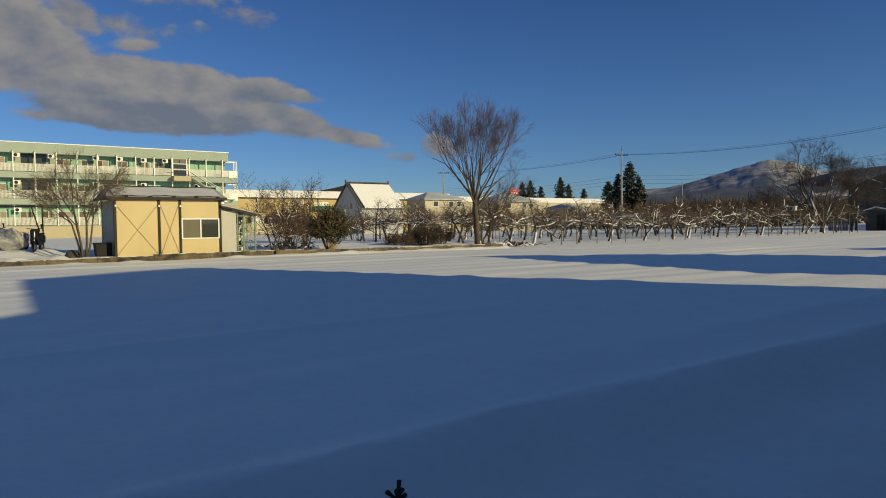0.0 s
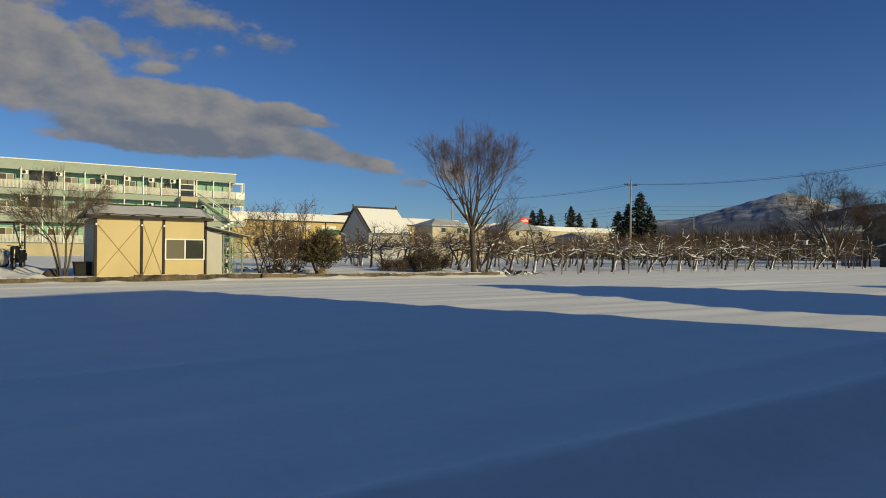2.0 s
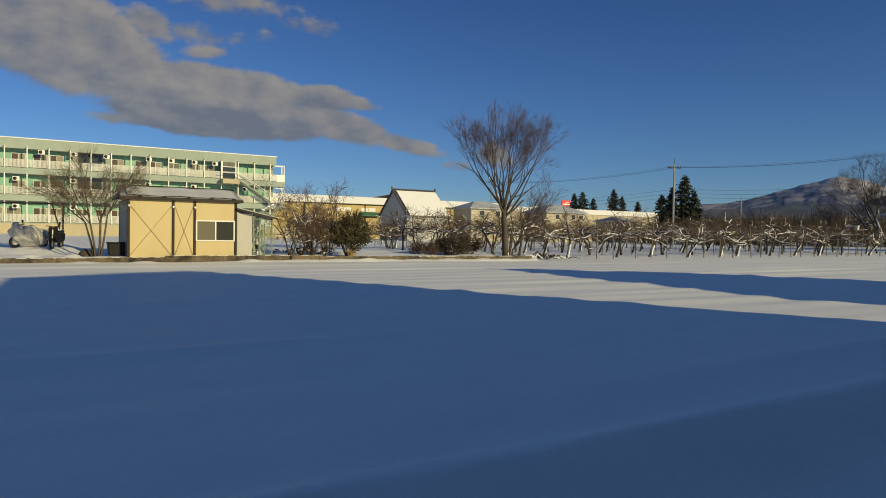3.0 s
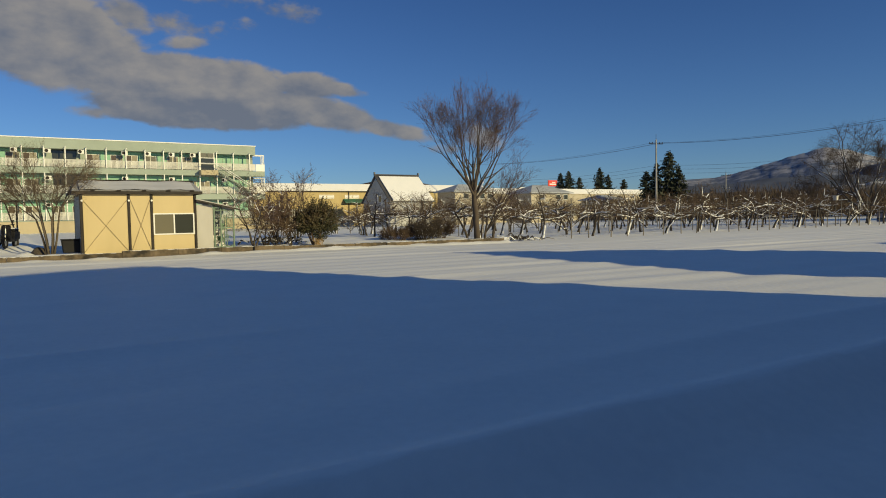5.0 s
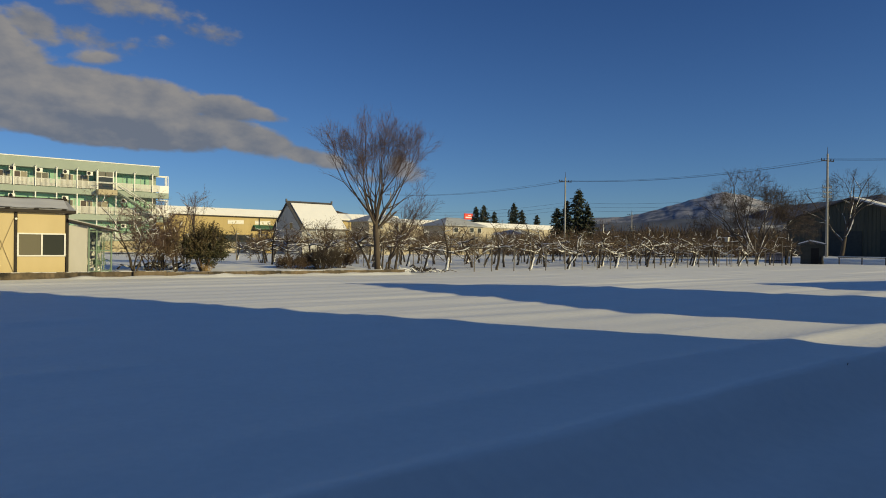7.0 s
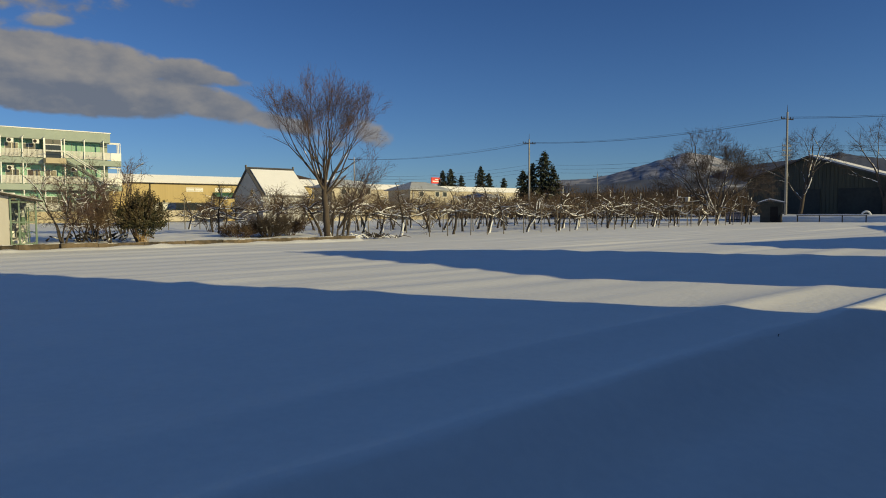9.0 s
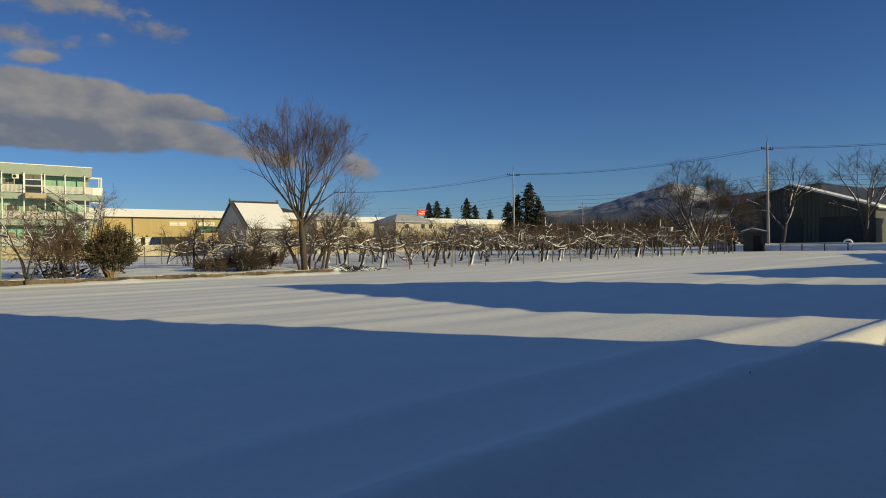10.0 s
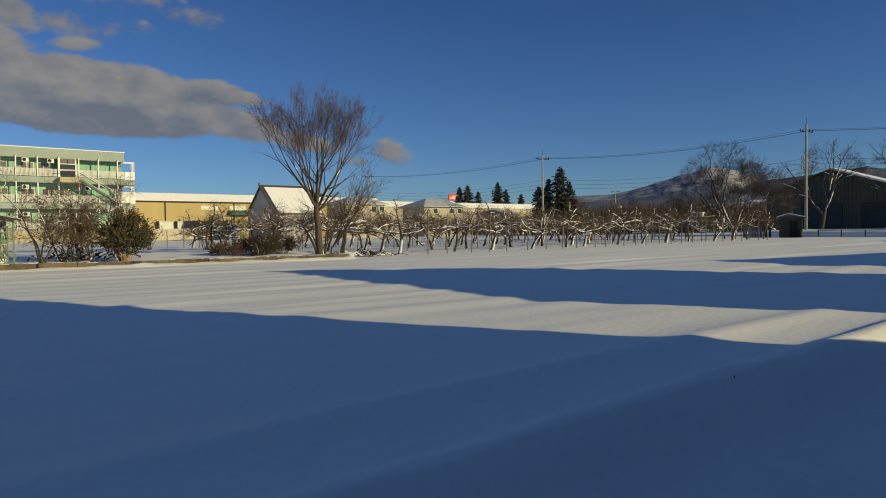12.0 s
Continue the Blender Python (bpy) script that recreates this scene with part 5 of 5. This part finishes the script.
# ---- plants poking out of the snow near the lane ----
def stub(x, y, h, seed, label):
    r = random.Random(seed)
    g = Geo()
    z = ground_z(x, y)
    for k in range(5):
        a = r.uniform(0, 6.28)
        g.tube([(x, y, z - 0.05), (x + 0.15 * h * math.cos(a), y + 0.15 * h * math.sin(a), z + h * 0.6), (x + 0.45 * h * math.cos(a), y + 0.45 * h * math.sin(a), z + h * r.uniform(0.7, 1.1))], [0.07 * h, 0.07 * h, 0.10 * h], 5)
    return solid("dry_plant", g, PLANT, label, "plant", group="dry stalks in the snow", smooth=True)


stub(-3.9, -28.5, 0.15, 1, "black dry stalk with a seed head in the snow")
stub(7.71, -28.1, 0.025, 2, "small dry stalk poking out of the snow")
stub(-1.5, -30.0, 0.09, 3, "small dry stalk poking out of the snow")


# ---- utility poles and cables ----
def pole(x, y, h, arm_z, arm_dir, label, lower=True):
    p = thing("utility_pole", label, "utility pole", x, y, ground_z(x, y), group="utility poles")
    part("shaft", Geo().tube([(0, 0, -0.3), (0, 0, h)], [0.19, 0.11], 10), CONCRETE, p, smooth=True)
    d = Vector((math.cos(radians(arm_dir)), math.sin(radians(arm_dir)), 0))
    for k, (z, w) in enumerate(((arm_z, 1.25), (arm_z - 3.4, 0.9), (arm_z - 4.0, 0.9), (arm_z - 4.6, 0.9))[:4 if lower else 1]):
        a = part("crossarm", Geo().tube([tuple(-d * w + Vector((0, 0, z))), tuple(d * w + Vector((0, 0, z)))], [0.06, 0.06], 4), GREY_STEEL if k else DARK_STEEL, p)
        for f in (-0.95, -0.55, 0.55, 0.95):
            q = d * w * f + Vector((0, 0, z))
            part("insulator", Geo().tube([tuple(q), tuple(q + Vector((0, 0, 0.28)))], [0.07, 0.05], 6), GREY_STEEL if k else DARK_STEEL, a)
    part("top_rod", Geo().tube([(0, 0, h), (0, 0, h + 0.9)], [0.04, 0.02], 5), DARK_STEEL, p)
    return p


P1, P2 = (83.3, 40.2), (90.7, 3.7)
P3, P0, PF = (99.0, -34.0), (85.9, 92.7), (164.6, 84.1)
pole(*P1, 13.0, 12.35, 168, "concrete utility pole behind the orchard", False)
pole(*P2, 13.9, 13.0, 168, "concrete utility pole beside the dark warehouse")
pole(*P3, 13.9, 13.2, 168, "concrete utility pole along the road")
pole(*P0, 13.8, 13.2, 150, "distant utility pole among the houses", False)
pole(*PF, 12.3, 11.6, 120, "distant utility pole before the woods")


def cable(a, b, sag, r, label="black overhead cable between utility poles"):
    a, b = Vector(a), Vector(b)
    pts = [tuple(a.lerp(b, k / 16) - Vector((0, 0, sag * 4 * (k / 16) * (1 - k / 16)))) for k in range(17)]
    solid("overhead_cable", Geo().tube(pts, [r] * 17, 4), CABLE, label, "cable", group="overhead cables", smooth=True)


PT = [(P0, 13.3), (P1, 12.5), (P2, 13.2), (P3, 13.4)]
for (pa, za), (pb, zb) in zip(PT, PT[1:]):
    for off in (-0.9, 0.5, 0.9):
        cable((pa[0] + off, pa[1], za), (pb[0] + off, pb[1], zb), 0.9, 0.013)
    for k, dz in enumerate((3.4, 4.0, 4.6)):
        cable((pa[0] + 0.6, pa[1], za - dz), (pb[0] + 0.6, pb[1], zb - dz), 1.0, 0.014)

# ---- warehouse, hut and their neighbours ----
wh = thing("warehouse", "large dark sheet-clad warehouse with a snowy roof edge", "warehouse")
WX, WY, WP = 103.0, 5.4, 9.1
half = 10.6
wg = Geo().prism([(WY - half, 0), (WY - half, 5.5), (WY, WP - 0.15), (WY + 8.6, 6.1), (WY + 8.6, 0)], "x", WX, WX + 14.5)
part("wall", wg, WARE, wh)
for k in range(38):
    y = WY - half + 0.3 + k * 0.5
    zt = WP - 0.3 - abs(y - WY) * 0.345
    part("cladding_rib", Geo().box(WX - 0.05, WX - 0.001, y, y + 0.12, 0, zt), WARE, wh)
rf_ = part("roof", Geo().prism([(WY - half - 0.5, 5.4), (WY, WP), (WY + 9.0, 6.0), (WY + 9.0, 5.8), (WY, WP - 0.2), (WY - half - 0.5, 5.2)], "x", WX - 0.6, WX + 15), DARK_TILE, wh)
part("snow_cover", Geo().prism([(WY - half - 0.5, 5.42), (WY - 0.1, WP + 0.0), (WY - 0.1, WP + 0.22), (WY - half - 0.5, 5.66)], "x", WX - 0.62, WX + 6.0), SNOW_ROOF, rf_, "white snow on the sunlit slope")
for y, w in ((WY + 1.0, 2.6), (WY - 6.5, 2.6)):
    part("sliding_door", Geo().box(WX - 0.10, WX - 0.052, y - w, y + w, 0, 4.4), HUT_WALL, wh, "dark sliding door")
hut = thing("garden_hut", "small dark hut with a snow-edged roof at the orchard corner", "hut", 84.6, 3.0, 0, 21)
part("wall", Geo().box(-1.05, 1.05, -1.2, 1.2, -0.2, 2.3), HUT_WALL, hut)
hr = part("roof", Geo().prism([(-1.55, 2.25), (0.25, 2.62), (1.55, 2.25), (1.55, 2.35), (0.25, 2.73), (-1.55, 2.36)], "x", -1.3, 1.3), DARK_TILE, hut)
part("snow_cover", Geo().prism([(-1.5, 2.375), (0.25, 2.735), (1.5, 2.375), (1.4, 2.50), (0.7, 2.74), (0.2, 2.90), (-0.5, 2.74), (-1.42, 2.49)], "x", -1.28, 1.2), SNOW_ROOF, hr)
part("door", Geo().box(-1.088, -1.052, -0.75, 0.1, -0.1, 1.9), BLACK_PLASTIC, hut)
for k, (x, y, h, tilt, w) in enumerate(((83.4, 4.9, 2.3, 8, 0.12), (83.2, 5.3, 2.0, -6, 0.16), (83.5, 5.6, 2.4, 12, 0.10))):
    o = solid("plank", Geo().box(-w, w, -0.03, 0.03, 0, h), HUT_WALL, "dark weathered plank leaning beside the hut", "plank", group="planks beside the hut", bevel=0.01,
              at=pose(x, y, ground_z(x, y) - 0.02, tilt, 0, 112))
fp = thing("wooden_screen", "low grey-pink wooden screen standing beside the hut", "screen", 83.0, 6.8, ground_z(83.0, 6.8), 112)
for k in range(7):
    part("board", Geo().box(-1.05 + k * 0.3, -0.77 + k * 0.3, -0.02, 0.02, 0.0, 1.25 + 0.03 * (k % 3)), PINK_BOARD, fp)
for z in (0.3, 1.0):
    part("batten", Geo().box(-1.05, 1.03, 0.021, 0.06, z, z + 0.08), HUT_WALL, fp)
bd = Geo()
for k, (rr, z) in enumerate(((0.26, 0.0), (0.30, 0.3), (0.22, 0.62), (0.12, 0.95))):
    bd.v += [(rr * (1 + 0.2 * math.sin(q * 2.3 + k)) * math.cos(q * 0.785), rr * math.sin(q * 0.785), z) for q in range(8)]
bd.f = [(a * 8 + q, a * 8 + (q + 1) % 8, a * 8 + 8 + (q + 1) % 8, a * 8 + 8 + q) for a in range(3) for q in range(8)] + [tuple(range(24, 32))]
bd.m = [0] * len(bd.f)
solid("tied_sack", bd, BLACK_PLASTIC, "dark tied sack standing in front of the hut", "sack", smooth=True, at=pose(83.4, 1.5, ground_z(83.4, 1.5) - 0.03))
hoop = Geo().tube([(0.48 * math.cos(math.pi * q / 10), 0, 0.5 * math.sin(math.pi * q / 10)) for q in range(11)], [0.11] * 11, 8)
solid("snowy_arch", hoop, SNOW, "small pale arch under snow before the warehouse", "arch", smooth=True, at=pose(95.0, -4.2, 0.75, 0, 0, 112))
hw = thing("neighbour_shed", "pale shed with a snowy lean roof beside the road", "shed", 101.0, -11.5, 0)
part("wall", Geo().box(-0.5, 6, -4, 4, 0, 3.6), PALE_BOARD, hw)
part("roof", Geo().prism([(-4.4, 3.6), (4.6, 4.4), (4.6, 4.6), (-4.4, 3.8)], "x", -0.9, 6.4), SNOW_ROOF, hw)
part("window", Geo().box(-0.56, -0.502, 0.5, 2.6, 0.9, 2.3), WHITE, hw)
bench = thing("low_rail", "low dark rail fence in the snow by the hut", "rail fence", 86.8, 0.8, 0, -86)
for k in range(4):
    part("post", Geo().box(k * 2.4 - 0.05, k * 2.4 + 0.05, -0.05, 0.05, -0.2, 0.85), DARK_STEEL, bench)
part("rail", Geo().box(-0.1, 7.3, -0.04, 0.04, 0.78, 0.86), DARK_STEEL, bench)
part("snow_ridge", Geo().box(-0.1, 7.3, -0.07, 0.07, 0.862, 0.96), SNOW, bench, "snow lying on the rail", bevel=0.03)
bank_g = Geo()
for i in range(30):
    for j in range(7):
        f = j / 6
        bank_g.v.append((88 + 9 * f ** 3 + 0.3 * noise.noise(Vector((i * 0.5, j, 0))), 8 - i * 1.1, 0.95 * math.sin(min(1, f * 1.6) * math.pi / 2) - 0.1 + 0.15 * noise.noise(Vector((i * 0.3, j * 0.6, 4)))))
bank_g.f = [(i * 7 + j, i * 7 + j + 1, i * 7 + j + 8, i * 7 + j + 7) for i in range(29) for j in range(6)]
bank_g.m = [0] * len(bank_g.f)
solid("snow_bank", bank_g, SNOW, "ploughed snow bank before the warehouse", "snow bank", smooth=True)

# ---- taller snow-caught trees by the orchard corner and warehouse ----
def road_tree(x, y, h, seed, limbs, label, fork_at, top):
    """limbs: (way in degrees, lean in degrees, length) from a short trunk that forks at fork_at; top: the crown's half width."""
    r = random.Random(seed)
    o = thing("roadside_tree", label, "tree", x, y, ground_z(x, y), group="snow-caught trees by the road")
    g1, g2 = Geo(), Geo()
    tp = crooked(r, Vector((0, 0, -0.2)), Vector((0.1, -0.05, 1)).normalized(), fork_at + 0.2, 4, 0.07)
    tr = [h * 0.030, h * 0.023, h * 0.020, h * 0.019, h * 0.017]
    g1.tube(tp, tr, 8)
    snow_along(g1, r, tp, tr, 0.55, 0.6)
    crown = habit(axis=(tp[-1].x, tp[-1].y), outward=0.015, wander=0.11, up=0.008, bark=3, snowy=3, share=0.65, fat=0.80, twigs_from=3, twigs=4, twig=h * 0.07, thin=0.008,
                  twig_up=0.0, twig_kids=2, twig_angle=(25, 70), levels=6, split=(20, 46), ratio=0.77, third=0.35,
                  inside=lambda q: (q.x / top) ** 2 + (q.y / top) ** 2 + ((q.z - h * 0.5) / (h * 0.40)) ** 2 < 1.0 or q.z < h * 0.45)
    for way, tilt, ln in limbs:
        a, b = radians(way + r.uniform(-8, 8)), radians(tilt)
        d = Vector((math.sin(b) * math.cos(a), math.sin(b) * math.sin(a), math.cos(b)))
        fork(g2, r, tp[r.choice((3, 4))], d, ln * h * 0.82, h * 0.0112 * r.uniform(0.85, 1.15), 0, crown)
    return tree_parts(o, g1, g2, [SNOWY_BARK, ROAD_TWIG, SNOW])


road_tree(72.6, 4.0, 10.9, 61, ((115, 52, 0.36), (130, 38, 0.35), (110, 24, 0.32), (20, 8, 0.27), (300, 16, 0.27), (220, 28, 0.28), (-60, 34, 0.22), (60, 30, 0.28)),
          "broad bare tree with snow along its limbs at the orchard corner", 0.9, 5.0)
road_tree(96.7, 4.3, 13.0, 62, ((110, 30, 0.32), (-60, 20, 0.33), (-80, 30, 0.30), (10, 12, 0.30)), "forked bare tree with snow on its trunk before the warehouse", 3.6, 4.3)
road_tree(99.6, -5.0, 13.0, 63, ((110, 24, 0.32), (-60, 26, 0.30), (-20, 10, 0.33), (200, 24, 0.28)), "bare tree with snow on its trunk before the warehouse", 3.2, 4.2)


# ---- conifers ----
def conifer(x, y, h, seed):
    r = random.Random(seed)
    o = thing("conifer", "tall dark conifer standing behind the orchard", "tree", x, y, ground_z(x, y), group="dark conifers")
    part("trunk", Geo().tube([(0, 0, -0.3), (0, 0, h * 0.95)], [h * 0.02, 0.04], 6), BARK, o)
    g = Geo()
    layers = int(h * 3.6)
    swell = [r.uniform(0.7, 1.25) for _ in range(6)]
    for k in range(layers):
        f = k / layers
        z = h * (0.10 + 0.90 * f)
        w = h * 0.27 * (1 - f) ** 0.62 * swell[min(5, int(f * 6))] * r.uniform(0.75, 1.15) + 0.10
        for q in range(12):
            a = r.uniform(0, 6.28)
            c, s = math.cos(a), math.sin(a)
            ln = w * r.uniform(0.45, 1.1) * (1 + 0.35 * noise.noise(Vector((c * 1.5, s * 1.5, z * 0.5 + seed))))
            z1 = z + r.uniform(-0.4, 0.4)
            p0 = Vector((0, 0, z1))
            tip = Vector((c * ln, s * ln, z1 + ln * r.uniform(-0.35, 0.18)))
            # each bough: a few tufts of needles along it
            for e in (0.35, 0.6, 0.8, 1.0):
                b = p0.lerp(tip, e)
                u = Vector((r.gauss(0, 1), r.gauss(0, 1), r.gauss(0, 0.7))).normalized()
                v = u.cross(Vector((r.gauss(0, 1), r.gauss(0, 1), r.gauss(0, 1)))).normalized()
                sz = (0.22 + 0.10 * ln) * r.uniform(0.6, 1.2)
                g.quad(b - u * sz, b - v * sz * 0.5, b + u * sz, b + v * sz * 0.5)
    part("crown", g, CONIFER, o)


for x, y, h, s in ((126.5, 76.2, 13.1, 1), (128.3, 74.1, 16.0, 2), (130.0, 72.6, 12.3, 3), (168.3, 154.8, 17.0, 4), (170.5, 152.8, 17.4, 5), (173.4, 150.1, 15.2, 6),
                   (178.5, 145.1, 18.5, 7), (180.6, 142.9, 15.8, 8), (184.4, 139.0, 14.0, 9), (124.6, 77.5, 11.5, 10)):
    conifer(x, y, h, s)

# ---- far woods, hills and mountain ----
rnd = random.Random(41)
wd = Geo()
for k in range(1500):
    f = rnd.random()
    x, y = 100 + f * 150 + rnd.gauss(0, 6), 62 + rnd.gauss(0, 10) - f * 30
    h = rnd.uniform(3.2, 8.0) * min(1.0, 0.45 + 3.0 * f) * (1 + 0.35 * noise.noise(Vector((x * 0.05, 2, 0))))
    z = ground_z(x, y)
    for q in range(26):
        a = rnd.uniform(0, 6.28)
        l = h * rnd.uniform(0.5, 1.0)
        b = Vector((x, y, z + rnd.uniform(0, 0.35) * h))
        t = b + Vector((math.cos(a) * l * 0.35, math.sin(a) * l * 0.35, l * 0.7))
        sd = Vector((-math.sin(a), math.cos(a), 0)) * 0.045
        wd.quad(b - sd, b + sd, t + sd * 0.7, t - sd * 0.7)
solid("far_woods", wd, WOODS, "bare brown woods behind the orchard", "woods", kind="stuff")


def ridge(name, label, az0, az1, dist, heights, mat, depth, seed, jag):
    """A range of hills along a stretch of the horizon: heights in degrees at even steps."""
    g = Geo()
    n, rows = 160, 14
    for j in range(rows):
        fj = j / (rows - 1)
        for i in range(n):
            fi = i / (n - 1) * (len(heights) - 1)
            k = min(len(heights) - 2, int(fi))
            e = heights[k] + (heights[k + 1] - heights[k]) * (fi - k)
            a = radians(az0 + (az1 - az0) * i / (n - 1))
            d = dist + depth * fj
            top = math.tan(radians(e)) * (dist + depth)
            rr = noise.fractal(Vector((i * 0.13, j * 0.35, seed)), 0.7, 2.0, 5)
            z = top * fj ** 0.75 * (1 + jag * rr * (1 - fj * 0.75)) + jag * 0.12 * top * rr * fj
            g.v.append((math.sin(a) * d, -31 + math.cos(a) * d, z if j else -5))
    g.f = [(j * n + i, j * n + i + 1, (j + 1) * n + i + 1, (j + 1) * n + i) for j in range(rows - 1) for i in range(n - 1)]
    g.m = [0] * len(g.f)
    return solid(name, g, mat, label, "mountain", kind="structure", smooth=True)


ridge("backdrop", "distant mountain with sunlit snowy slopes, tinted blue for haze", 50, 74, 3000, (2.55, 2.65, 2.7, 2.75, 3.05, 3.45, 3.85, 4.3, 4.66, 4.42, 3.85, 3.4, 3.1, 2.9, 2.7, 2.5, 2.4), MOUNT, 700, 3.0, 0.04)
ridge("backdrop", "wooded ridge beyond the warehouse, blue-grey with painted haze", 62, 83, 2700, (2.3, 2.7, 3.2, 3.52, 3.68, 3.8, 4.0, 4.15, 3.82, 3.65, 3.6, 3.5, 3.4, 3.3, 3.2), FAR_FOREST, 250, 21.0, 0.05)
ridge("backdrop", "snowy fields and woods rising behind the road", 60, 74, 700, (1.3, 1.8, 2.1, 2.2, 2.1, 1.9, 1.5), SLOPE, 350, 12.0, 0.10)
ridge("backdrop", "low dark wooded hills on the horizon", 8, 90, 1500, (1.6, 2.0, 2.4, 2.5, 3.62, 2.35, 2.1, 1.8, 1.6, 1.6, 1.6, 1.6, 1.6, 1.6, 1.6, 1.6, 1.6), WOODS, 300, 9.0, 0.06)

ridge("backdrop", "forested foothills below the mountain, blue-grey with painted haze", 46, 88, 2300, (1.7, 1.9, 2.2, 2.3, 2.6, 2.7, 2.5, 2.6, 2.9, 2.8, 2.6, 2.7, 2.5, 2.4), FAR_FOREST, 300, 5.0, 0.10)

# ---- small things in the orchard ----
nb = thing("nest_box", "small white box fixed to a post among the trees", "box", 61.4, 1.5, ground_z(61.4, 1.5))
part("post", Geo().tube([(0, 0, -0.2), (0, 0, 2.3)], [0.05, 0.04], 6), POST, nb)
part("box", Geo().box(-0.16, 0.16, -0.16, 0.16, 2.3, 2.68), PALE_BOARD, nb, bevel=0.02)
part("lid", Geo().box(-0.2, 0.2, -0.2, 0.2, 2.682, 2.73), SNOW, nb)
for k in range(14):
    x = 8.5 + k * 1.05
    y = 17.0 + 0.3 * math.sin(k)
    o = new("fence_post", tall_me if k % 4 == 0 else short_me)
    o.matrix_world = pose(x + 6, y, ground_z(x + 6, y) - 0.3, 0, 0, 0)
    tagged(o, "short grey fence post behind the garden", "post", "garden fence posts")
